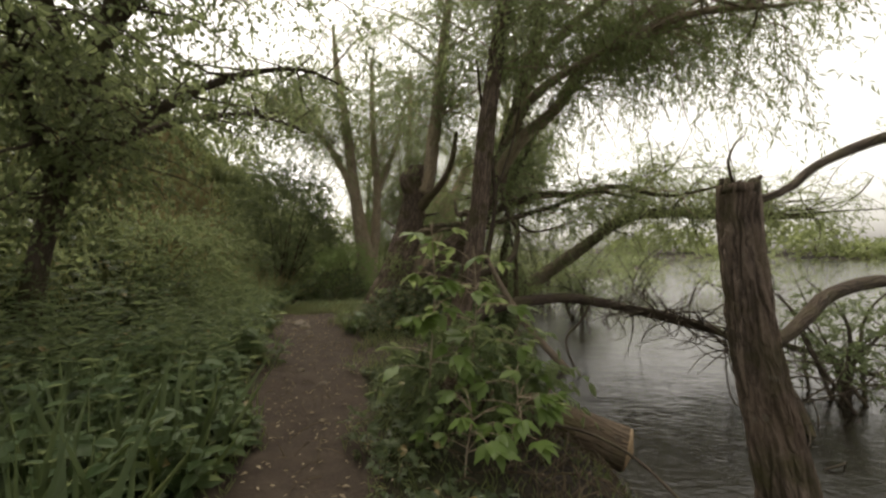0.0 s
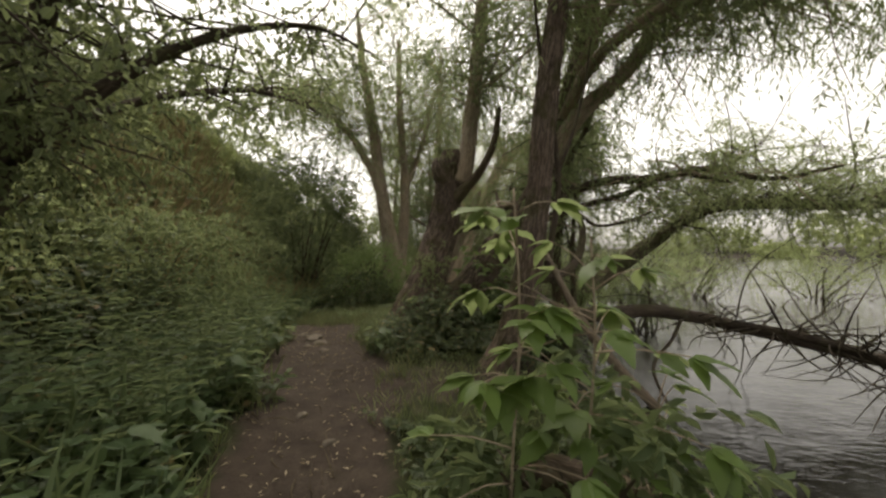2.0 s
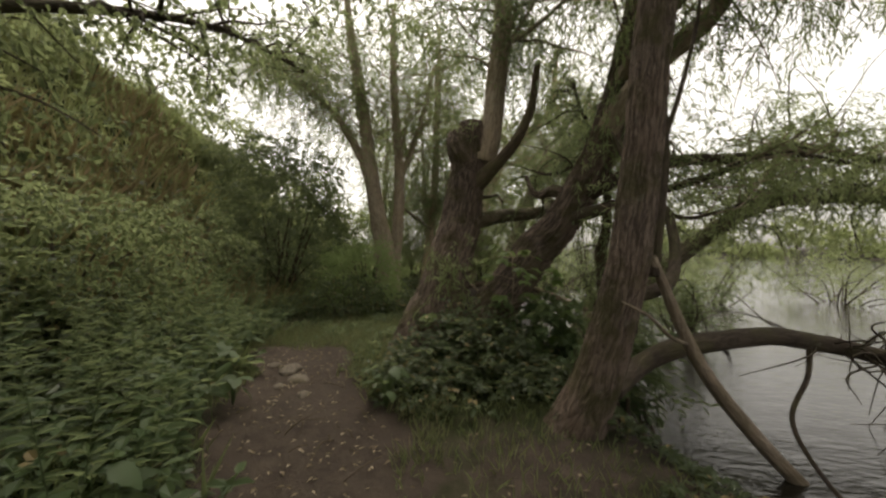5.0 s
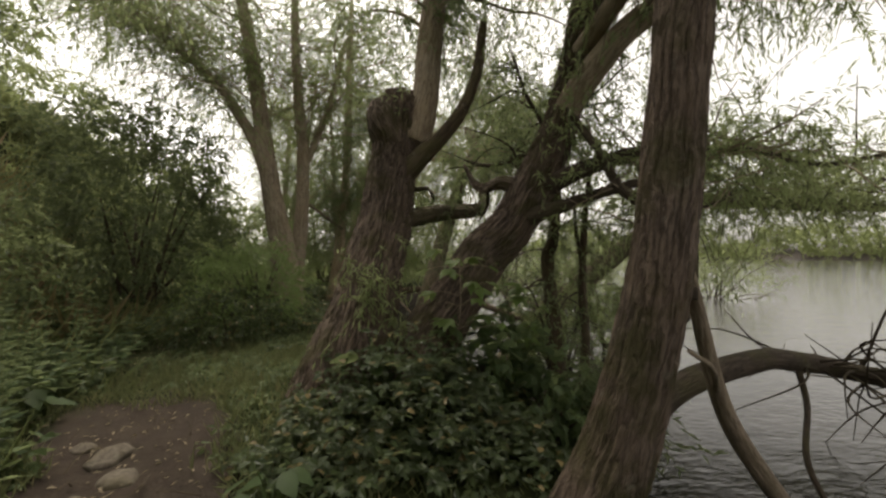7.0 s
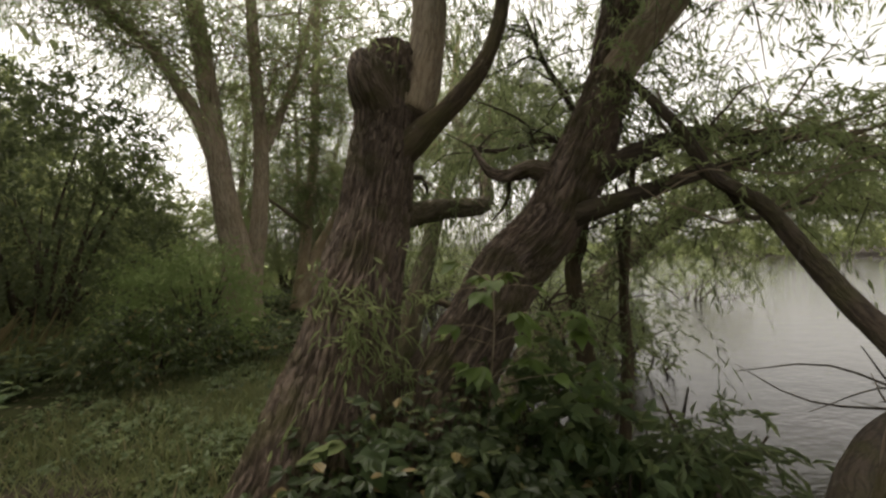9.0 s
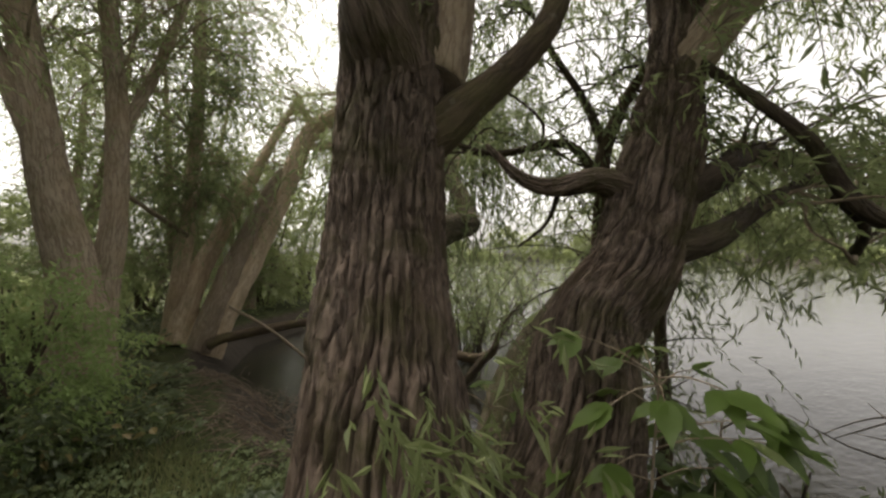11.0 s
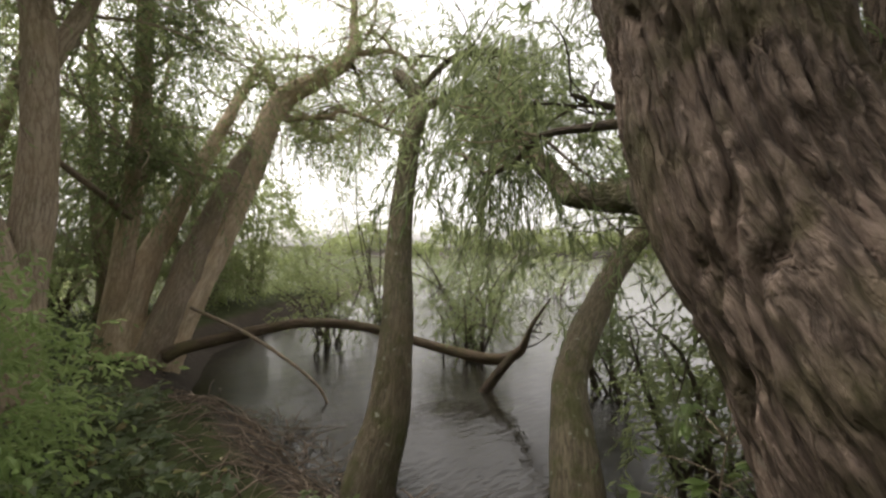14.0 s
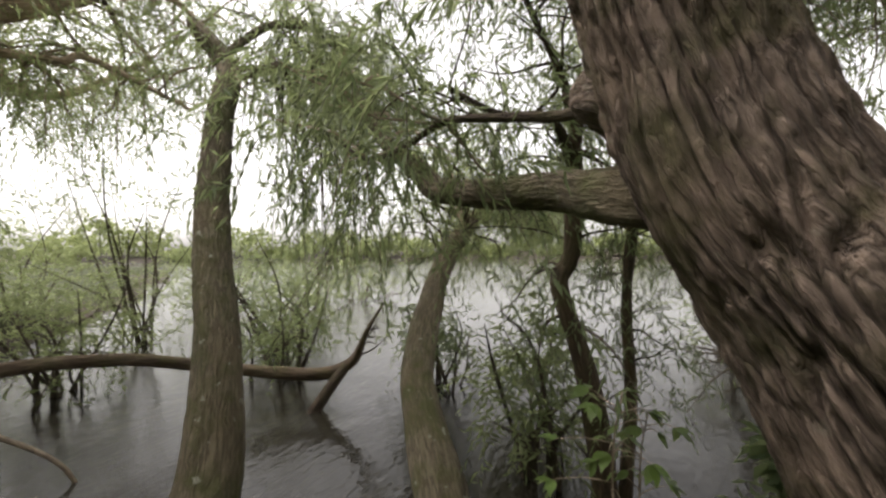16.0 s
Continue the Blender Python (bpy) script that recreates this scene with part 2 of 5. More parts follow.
def tube(points, sides=10, step=0.06, rough=0.0, knots=0.0, seed=0, flute=0.0, cap=True):
    """Vertices, quads and lengthwise coordinates of a limb. rough: bark ridges in metres; knots: swellings; flute: root flare ribs at the foot."""
    s = spline(points, step)
    c, r = s[:, :3], s[:, 3]
    tan = np.gradient(c, axis=0)
    tan /= np.linalg.norm(tan, axis=1)[:, None] + 1e-9
    ref = np.array([0.31, 0.95, 0.0]) if abs(tan[0, 1]) < 0.9 else np.array([1.0, 0, 0])
    us = np.empty_like(c)
    u = ref
    for i in range(len(c)):
        u = u - tan[i] * (u @ tan[i])
        u = u / (np.linalg.norm(u) + 1e-9)
        us[i] = u
    vs = np.cross(tan, us)
    length = np.r_[0, np.cumsum(np.linalg.norm(np.diff(c, axis=0), axis=1))]
    ang = np.linspace(0, 2 * np.pi, sides, endpoint=False)
    A, Ln = np.meshgrid(ang, length)
    R = np.repeat(r[:, None], sides, 1)
    if rough or knots or flute:
        g = np.random.default_rng(seed)
        ph = g.uniform(0, 6.28, 12)
        wob = A + 0.35 * np.sin(2.3 * Ln + ph[0]) * np.sin(A + ph[1]) + 0.25 * np.sin(5.1 * Ln + 2 * A + ph[2])
        ridge = np.zeros_like(R)
        for k, amp, f, i in ((9, 0.5, 4.0, 3), (15, 0.7, 7.0, 4), (23, 0.6, 11.0, 5), (37, 0.4, 19.0, 6)):
            if k * 2.2 < sides:
                ridge += amp * np.sin(k * wob + 2.2 * np.sin(f * Ln + ph[i]) + 1.1 * np.sin(f * 2.3 * Ln + 2 * A + ph[i + 1]))
        ridge = np.tanh(ridge)
        if sides >= 100:      # thick trunks: long branching fissures
            X, Y, Z = np.cos(A) * R, np.sin(A) * R, Ln + seed
            bend = [noise.noise(Vector((x * 3, y * 3, z * 2))) for x, y, z in zip(X.ravel(), Y.ravel(), Z.ravel())]
            crack = [abs(noise.noise(Vector((x * 25 + 0.8 * b, y * 25 + 0.8 * b, z * 2.3 + 0.9 * b)))) for x, y, z, b in zip(X.ravel(), Y.ravel(), Z.ravel(), bend)]
            flake = [noise.noise(Vector((x * 38 + b, y * 38, z * 16))) for x, y, z, b in zip(X.ravel(), Y.ravel(), Z.ravel(), bend)]
            ridge = (2.0 * np.clip(np.array(crack) / 0.25, 0, 1) ** 0.7 - 1.4 + 0.6 * np.array(flake)).reshape(R.shape)
        R = R + rough * ridge + knots * R * (np.sin(3.1 * Ln + ph[8]) * np.sin(2 * A + ph[9]) + 0.7 * np.sin(6.7 * Ln + 3 * A + ph[10]))
        R = R + flute * np.exp(-Ln / 0.45) * (0.5 + 0.5 * np.sin(5 * A + ph[11] + 0.6 * Ln))
    V = c[:, None, :] + R[..., None] * (np.cos(A)[..., None] * us[:, None] + np.sin(A)[..., None] * vs[:, None])
    al = np.stack([np.cos(A) * R, np.sin(A) * R, Ln + seed * 1.7], -1)
    n, k = len(c), sides
    i, j = np.meshgrid(np.arange(n - 1), np.arange(k), indexing="ij")
    j2 = (j + 1) % k
    F = np.stack([i * k + j, i * k + j2, (i + 1) * k + j2, (i + 1) * k + j], -1).reshape(-1, 4)
    V, al = V.reshape(-1, 3), al.reshape(-1, 3)
    if cap:
        low = len(V)
        V = np.vstack([V, c[0] - tan[0] * r[0] * 0.1])
        al = np.vstack([al, [0, 0, 0]])
        rim = np.arange(k)
        F = np.vstack([F, np.stack([np.roll(rim, -1), rim, np.full(k, low), np.full(k, low)], -1)])
        top = len(V)
        V = np.vstack([V, c[-1] + tan[-1] * r[-1] * 0.25])
        al = np.vstack([al, [0, 0, length[-1]]])
        rim = (n - 1) * k + np.arange(k)
        F = np.vstack([F, np.stack([rim, np.roll(rim, -1), np.full(k, top), np.full(k, top)], -1)])
    return V, F, al


def fix_tris(F):
    """Caps come as quads with a doubled corner: split into (quads, triangles)."""
    d = F[:, 2] == F[:, 3]
    return F[~d], F[d][:, :3]


def limb(name, points, mat, parent, label="", sides=10, step=0.06, **how):
    V, F, al = tube(points, sides, step, **how)
    q, t = fix_tris(F)
    F3 = np.vstack([q[:, [0, 1, 2]], q[:, [0, 2, 3]], t])
    return part(name, mesh_of(name, V, F3, mat, True, al), parent, label)


def joined(name, lines, mat, parent, sides=5, step=0.15, label="", kind=""):
    """Many thin limbs in one mesh."""
    Vs, Fs, As, base = [], [], [], 0
    for s, line in enumerate(lines):
        V, F, al = tube(line, sides, step, seed=s % 50)
        q, t = fix_tris(F)
        Fs.append(np.vstack([q[:, [0, 1, 2]], q[:, [0, 2, 3]], t]) + base)
        Vs.append(V)
        As.append(al)
        base += len(V)
    return part(name, mesh_of(name, np.vstack(Vs), np.vstack(Fs), mat, True, np.vstack(As)), parent, label, kind)


def unit(v):
    return v / (np.linalg.norm(v, axis=-1, keepdims=True) + 1e-9)


LINE_WALKED = np.array([eye[:2] for _, eye, _, _ in PATH])


def clear_of_walk(p, gap=0.45, zlo=0.75, zhi=2.6):
    """True where a place keeps clear of the line that is walked."""
    d = np.full(len(p), 9.0)
    for a, b in zip(LINE_WALKED[:-1], LINE_WALKED[1:]):
        t = np.clip(((p[:, :2] - a) @ (b - a)) / ((b - a) @ (b - a)), 0, 1)
        d = np.minimum(d, np.linalg.norm(p[:, :2] - (a + t[:, None] * (b - a)), axis=1))
    return (d > gap) | (p[:, 2] < zlo) | (p[:, 2] > zhi)


def leaf_arrays(pos, d, length, width, shape="narrow", fold=0.25, up=None):
    """Leaves as folded blades: narrow ones of two triangles, broad ones of two quads cut into four."""
    n = len(pos)
    d = unit(d)
    if up is None:
        up = rng.normal(size=(n, 3)) + np.array([0, 0, 0.8])
    side = unit(np.cross(d, up))
    nor = np.cross(side, d)
    L, Wd = length[:, None], width[:, None]
    tip = pos + d * L - nor * L * 0.12
    if shape == "narrow":
        mid = pos + d * L * 0.42
        a = mid + side * Wd * 0.5 + nor * Wd * fold
        b = mid - side * Wd * 0.5 + nor * Wd * fold
        V = np.stack([pos, a, tip, b], 1).reshape(-1, 3)
        o = np.arange(n)[:, None] * 4
        F = np.stack([o + [0, 1, 2], o + [0, 2, 3]], 1).reshape(-1, 3)
        return V, F
    m1, m2 = pos + d * L * 0.28, pos + d * L * 0.66
    rise = nor * Wd * fold
    V = np.stack([pos, m1 + side * Wd * 0.46 + rise, m2 + side * Wd * 0.40 + rise, tip, m2 - side * Wd * 0.40 + rise, m1 - side * Wd * 0.46 + rise], 1).reshape(-1, 3)
    o = np.arange(n)[:, None] * 6
    F = np.stack([o + [0, 1, 2], o + [0, 2, 3], o + [0, 3, 4], o + [0, 4, 5]], 1).reshape(-1, 3)
    return V, F


def leaves(name, pos, d, length, width, mat, parent, shape="narrow", label="", kind="stuff", fold=0.25, up=None, gap=0.45):
    keep = clear_of_walk(pos, gap)
    up = None if up is None else up[keep]
    V, F = leaf_arrays(pos[keep], d[keep], length[keep], width[keep], shape, fold, up)
    return part(name, mesh_of(name, V, F, mat, False), parent, label, kind)


def sprays(anchor, out, size, per, leaf_len, droop=0.9):
    """Leafy shoots from anchors: leaf places, directions, lengths, and the shoots themselves as lines."""
    n = len(anchor)
    out = unit(out + rng.normal(size=(n, 3)) * 0.6)
    Ls = size * rng.uniform(0.5, 1.25, n)
    t = (np.arange(per) + 0.6) / per
    fall = droop * rng.uniform(0.4, 1.3, n)
    c = anchor[:, None] + out[:, None] * (Ls[:, None] * t)[..., None]
    c[..., 2] -= (Ls * fall)[:, None] * t**2 * 0.8
    dirn = out[:, None] - np.array([0, 0, 1]) * (fall[:, None] * 1.6 * t)[..., None]
    jit = rng.normal(size=(n, per, 3)) * 0.55
    d = unit(dirn * 0.8 + jit - np.array([0, 0, 0.35]))
    pos = (c + rng.normal(size=c.shape) * 0.012).reshape(-1, 3)
    return pos, d.reshape(-1, 3), leaf_len * rng.uniform(0.65, 1.25, n * per), c


def shoots(name, c, mat, parent, r=0.004):
    """The shoots as thin three-sided stems."""
    n, k = c.shape[:2]
    pick = np.unique(np.linspace(0, k - 1, 4).astype(int))
    c = c[:, pick]
    k = len(pick)
    ang = np.array([0, 2.09, 4.19])
    ring = np.stack([np.cos(ang), np.sin(ang), 0 * ang], -1)
    rad = r * np.linspace(1, 0.4, k)
    V = c[:, :, None] + ring[None, None] * rad[None, :, None, None]
    o = np.arange(n)[:, None] * (k * 3)
    F = []
    for i in range(k - 1):
        for j in range(3):
            j2 = (j + 1) % 3
            F.append(np.hstack([o + i * 3 + j, o + i * 3 + j2, o + i * 3 + 3 + j2]))
            F.append(np.hstack([o + i * 3 + j, o + i * 3 + 3 + j2, o + i * 3 + 3 + j]))
    keep = clear_of_walk(c[:, k // 2])
    F = np.stack(F, 1)[keep].reshape(-1, 3)
    return part(name, mesh_of(name, V.reshape(-1, 3), F, mat, True, V.reshape(-1, 3)), parent, "", "stuff")


def boughs(limbs, count, zlo, size, lift=0.35, bias=(0, 0, 0), seed=0, rad=0.03):
    """Side branches grown from limbs above zlo: lines of (x, y, z, r)."""
    g = np.random.default_rng(seed)
    pts = []
    for l in limbs:
        s = spline(l, 0.12)
        pts.append(s[s[:, 2] > zlo])
    pts = np.vstack(pts)
    lines = []
    for _ in range(count):
        p = pts[g.integers(len(pts))]
        az = g.uniform(0, 2 * np.pi)
        d = np.array([np.cos(az), np.sin(az), lift + g.normal() * 0.35]) + np.array(bias)
        d /= np.linalg.norm(d)
        n, L = 5, size * g.uniform(0.5, 1.3)
        cur, line = p[:3].copy(), []
        r0 = min(p[3] * 0.6, rad * g.uniform(0.6, 1.3))
        for i in range(n):
            line.append((*cur, r0 * (1 - 0.78 * i / (n - 1))))
            cur = cur + d * L / (n - 1)
            d = d + g.normal(size=3) * 0.28 - np.array([0, 0, 0.10])
            d /= np.linalg.norm(d)
        if clear_of_walk(np.array(line)[:, :3], 0.7).all():
            lines.append(line)
    return lines


def hanging(limbs, count, lo, hi, seed):
    """Long drooping branches that fall from limbs."""
    g = np.random.default_rng(seed)
    src = np.vstack([spline(l, 0.1) for l in limbs])
    lines = []
    for _ in range(count):
        p = src[g.integers(len(src)), :3] + g.normal(size=3) * 0.1
        fall = g.uniform(lo, hi)
        way = np.array([g.normal() * 0.25 - 0.1, g.normal() * 0.3 - 0.15, 0])
        lines.append([(*p, 0.012), (*(p + way * 0.6 - [0, 0, 0.25 * fall]), 0.010), (*(p + way - [0, 0, 0.6 * fall]), 0.007), (*(p + way * 1.3 - [0, 0, fall]), 0.003)])
    return lines


def crown(tree, lines, n, size, per, leaf_len, leaf_w, mat, twig_mat, droop=0.9, label="", name="crown", extra=None):
    """Leaves on shoots all along the given branches."""
    ends, dirs = [], []
    for l in lines:
        a = np.array(l)[:, :3]
        for i in range(1, len(a)):
            ends.append(a[i - 1] + (a[i] - a[i - 1]) * rng.uniform())
            dirs.append(unit(a[i] - a[i - 1]) * 0.6 + np.array([*rng.normal(size=2) * 0.7, 0.1]))
    ends, dirs = np.array(ends), np.array(dirs)
    if extra is not None:
        ends = np.vstack([ends, extra])
        dirs = np.vstack([dirs, rng.normal(size=extra.shape) * np.array([1, 1, 0.3])])
    pick = rng.integers(len(ends), size=n)
    a = ends[pick] + rng.normal(size=(n, 3)) * 0.22
    pos, d, ln, c = sprays(a, dirs[pick], size, per, leaf_len, droop)
    shoots("twigwork", c, twig_mat, tree)
    return leaves(name, pos, d, ln, ln * leaf_w, mat, tree, label=label)


# ---- the ground, the lake, the far shore ----
SHORE = np.array([(-400, 60), (-20, 3.0), (0, 2.2), (3, 1.85), (4, 1.65), (5, 1.55), (6, 1.35), (7.6, 0.75), (8.6, 0.7), (9.7, 0.2), (10.5, -0.35), (11.5, -0.95), (12.3, -1.2),
                  (13.9, -1.3), (15.2, -2.0), (16.2, -1.9), (18.3, -1.4), (22, 1.8), (30, 9), (60, 30), (110, 40), (400, 60)], float)
TRACK = np.array([(-40, 6), (-2, 0.6), (0, 0.3), (3, -0.55), (4.8, -1.3), (6.3, -2.0), (8.3, -3.05), (10.5, -4.0), (12.8, -5.0), (18, -6.5), (60, -12)], float)


def shore_x(y):
    return np.interp(y, SHORE[:, 0], SHORE[:, 1])


def track_x(y):
    return np.interp(y, TRACK[:, 0], TRACK[:, 1])


def smooth(t):
    t = np.clip(t, 0, 1)
    return t * t * (3 - 2 * t)


def lumps(x, y):
    return (0.5 * np.sin(1.7 * x + 0.6 * y + 1.1) * np.sin(1.3 * y - 0.4 * x) + 0.3 * np.sin(4.1 * x + 2) * np.sin(3.7 * y + 0.5 * x)
            + 0.2 * np.sin(9.3 * x + 1.2 * y) * np.sin(8.7 * y - 2 * x))


def height(x, y):
    x, y = np.asarray(x, float), np.asarray(y, float)
    off = x - track_x(y)
    h = 0.035 * lumps(x, y) - 0.05 * np.exp(-(off / 0.5) ** 2)
    h += 0.28 * np.exp(-(((x + 1.2) / 1.3) ** 2 + ((y - 8.9) / 1.5) ** 2))       # mound of roots
    foot = np.minimum(-3.6, track_x(y) - 1.1)
    top = 6.2 * (1 - 0.5 * smooth((y - 17) / 14)) * (1 - 0.4 * smooth((-4 - y) / 20))
    far_bank = smooth((foot - x) / (foot + 11.5 + 0.25 * np.maximum(y - 12, 0)))
    h += top * far_bank + 0.35 * smooth((foot - x) / 1.2) * lumps(0.6 * x, 0.6 * y)
    s = x - shore_x(y)
    drop = smooth((s + 0.75) / 1.6)
    h = h * (1 - drop) + (-1.1) * drop
    ring = np.hypot(x - 20, y - 20)
    h = np.where((ring > 100) & (s > 0), -1.1 + 3.5 * smooth((ring - 118) / 14), h)
    return h


def graded(lo, hi, step, ends):
    a = list(np.arange(lo, hi, step))
    g, v = step, a[-1]
    while v < ends[1]:
        g *= 1.22
        v += g
        a.append(v)
    g, v = step, a[0]
    while v > ends[0]:
        g *= 1.22
        v -= g
        a.insert(0, v)
    return np.array(a)


gx, gy = graded(-7, 4, 0.1, (-1500, 1500)), graded(-1.5, 18, 0.1, (-1500, 1500))
GX, GY = np.meshgrid(gx, gy, indexing="ij")
GZ = height(GX, GY)
fine_grain = np.array([noise.fractal(Vector((x * 5, y * 5, 0)), 1.0, 2.0, 3) if -7 < x < 4 and -1.5 < y < 18 else 0 for x, y in zip(GX.ravel(), GY.ravel())]).reshape(GX.shape)
GZ = GZ + (0.016 + 0.04 * np.exp(-((GX - shore_x(GY) + 0.4) / 0.5) ** 2)) * fine_grain
nx, ny = len(gx), len(gy)
ii, jj = np.meshgrid(np.arange(nx - 1), np.arange(ny - 1), indexing="ij")
quads = np.stack([ii * ny + jj, (ii + 1) * ny + jj, (ii + 1) * ny + jj + 1, ii * ny + jj + 1], -1).reshape(-1, 4)
ground_mesh = mesh_of("ground", np.stack([GX, GY, GZ], -1).reshape(-1, 3), quads, SOIL)
trod = np.exp(-((GX - track_x(GY)) / (0.62 + 0.28 * np.exp(-((GY - 7.0) / 1.7) ** 2))) ** 4) * (1 - 0.75 * smooth((GY - 8.3) / 1.5)) + smooth((GX - shore_x(GY) + 0.9) / 0.7) + 0.7 * np.exp(-(((GX + 0.2) / 1.0) ** 2 + ((GY - 6.3) / 0.8) ** 2))
ground_mesh.attributes.new("cover", "FLOAT", "POINT").data.foreach_set("value", np.clip(trod, 0, 1).astype(np.float32).ravel())
wet = smooth((GX - shore_x(GY) + 0.75) / 0.55) + 1.2 * np.exp(-((GX - 1.1) / 0.85) ** 2 - ((GY - 3.6) / 0.9) ** 2)
ground_mesh.attributes.new("wet", "FLOAT", "POINT").data.foreach_set("value", np.clip(wet, 0, 1).astype(np.float32).ravel())
tagged(new("ground", ground_mesh), "trodden brown earth path through overgrown lakeside bank", "ground", kind="structure")

lake_me = mesh_of("water", [(-8, -1400, WATER_Z), (1400, -1400, WATER_Z), (1400, 1400, WATER_Z), (-8, 1400, WATER_Z)], [(0, 1, 2, 3)], LAKE)
tagged(new("water", lake_me), "calm dark lake water mirroring the white sky", "lake", kind="structure")


def scatter(n, x0, x1, y0, y1, keep=None):
    x, y = rng.uniform(x0, x1, n), rng.uniform(y0, y1, n)
    if keep is not None:
        k = keep(x, y)
        x, y = x[k], y[k]
    return x, y, height(x, y)


# ---- trees ----
def sprigs(tree, n, centre, size, out):
    """Leafy tufts sprouting straight from a trunk."""
    a = np.array(centre) + rng.normal(size=(n, 3)) * np.array(size) * 0.6
    pos, d, ln, c = sprays(a, np.tile(np.array(out, float), (n, 1)), 0.28, 10, 0.095, 0.8)
    leaves("sprig_foliage", pos, d, ln, ln * 0.17, LEAF_WILLOW_LIGHT, tree)


def pollard():
    """The old pollarded willow with its leafy regrowth, horn and low limb."""
    t = thing("pollard_willow", (-1.2, 8.6, 0.1), "old pollarded willow with deeply furrowed brown bark and mossy knots", "tree", "willows on the bank")
    P = [(-1.46, 8.37, -0.2, 0.49), (-1.375, 8.56, 0.38, 0.394), (-1.26, 8.84, 0.94, 0.322), (-1.16, 9.10, 1.43, 0.283), (-1.075, 9.33, 1.87, 0.274), (-1.00, 9.48, 2.42, 0.275), (-0.955, 9.56, 2.86, 0.288), (-0.92, 9.60, 3.2, 0.26), (-0.91, 9.60, 3.38, 0.17)]
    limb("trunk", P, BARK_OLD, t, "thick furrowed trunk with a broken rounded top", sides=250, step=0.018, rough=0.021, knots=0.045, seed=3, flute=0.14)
    stem = [(-0.78, 9.45, 2.7, 0.19), (-0.67, 9.52, 3.05, 0.175), (-0.60, 9.55, 3.46, 0.155), (-0.57, 9.62, 3.9, 0.15), (-0.48, 9.75, 4.7, 0.145), (-0.42, 9.83, 5.6, 0.135), (-0.30, 9.9, 6.8, 0.11), (-0.1, 10.0, 8.2, 0.07), (0.1, 10.1, 9.4, 0.03)]
    limb("stem", stem, BARK_GREY, t, "upright regrown stem", sides=40, step=0.05, rough=0.007, knots=0.03, seed=5)
    horn = [(-0.98, 9.42, 2.30, 0.13), (-0.80, 9.33, 2.42, 0.12), (-0.64, 9.26, 2.58, 0.10), (-0.50, 9.22, 2.71, 0.085), (-0.27, 9.13, 2.98, 0.075), (-0.12, 9.11, 3.3, 0.062), (-0.05, 9.13, 3.6, 0.055), (0.0, 9.15, 4.02, 0.042)]
    limb("dead_branch", horn, BARK_LOG, t, "dark curved dead branch broken off at its end", sides=24, step=0.04, rough=0.004, knots=0.06, seed=6)
    low = [(-1.08, 9.30, 1.84, 0.15), (-0.80, 9.62, 1.88, 0.118), (-0.42, 9.92, 1.97, 0.105), (0.08, 10.42, 2.06, 0.10), (0.36, 10.88, 2.16, 0.10), (0.46, 11.1, 2.34, 0.092), (0.54, 11.5, 2.7, 0.075), (0.72, 11.9, 3.2, 0.055), (0.9, 12.3, 3.6, 0.03)]
    limb("low_limb", low, BARK_MOSSY, t, "mossy low limb bent upward at an elbow", sides=40, step=0.035, rough=0.006, knots=0.04, seed=8)
    burl = [(-1.02, 9.40, 2.12, 0.17), (-0.92, 9.62, 2.22, 0.14), (-0.84, 9.74, 2.28, 0.105), (-0.79, 9.80, 2.30, 0.04)]
    limb("burl", burl, BARK_OLD, t, "knobbly broken-off branch collar", sides=28, step=0.03, rough=0.012, knots=0.1, seed=9)
    crest = [(-1.0, 9.42, 2.7, 0.20), (-1.12, 9.36, 2.92, 0.18), (-1.16, 9.36, 3.08, 0.13), (-1.17, 9.37, 3.2, 0.05)]
    limb("burl", crest, BARK_OLD, t, "knobbly swelling below the broken top", sides=30, step=0.03, rough=0.014, knots=0.12, seed=20)
    twig = [(-0.86, 9.72, 2.25, 0.035), (-0.68, 9.85, 2.27, 0.028), (-0.58, 10.13, 2.33, 0.024), (-0.51, 10.49, 2.38, 0.021), (-0.41, 10.79, 2.30, 0.019), (-0.41, 11.06, 2.25, 0.015), (-0.41, 11.33, 2.43, 0.008)]
    limb("side_branch", twig, BARK_DARK, t, sides=8, step=0.06, seed=2)
    up = boughs([stem], 60, 3.9, 2.3, 0.4, seed=11)
    side = boughs([low[6:], low[6:], twig[3:]], 22, 1.9, 0.9, 0.1, seed=12, rad=0.016)
    joined("branchwork", up + side, BARK_GREY, t, label="slender leafy branches", kind="stuff")
    crown(t, up, 1700, 0.85, 15, 0.11, 0.19, LEAF_WILLOW, BARK_DARK, 0.9, "narrow grey-green leaves")
    crown(t, side, 330, 0.55, 16, 0.11, 0.15, LEAF_WILLOW, BARK_DARK, 1.3, name="hanging_foliage")
    sprigs(t, 70, (-1.22, 8.55, 1.0), (0.30, 0.14, 0.45), (0, -0.8, 0.5))
    sprigs(t, 9, (-0.95, 9.3, 3.15), (0.3, 0.2, 0.15), (-0.3, -0.6, 0.6))
    return t


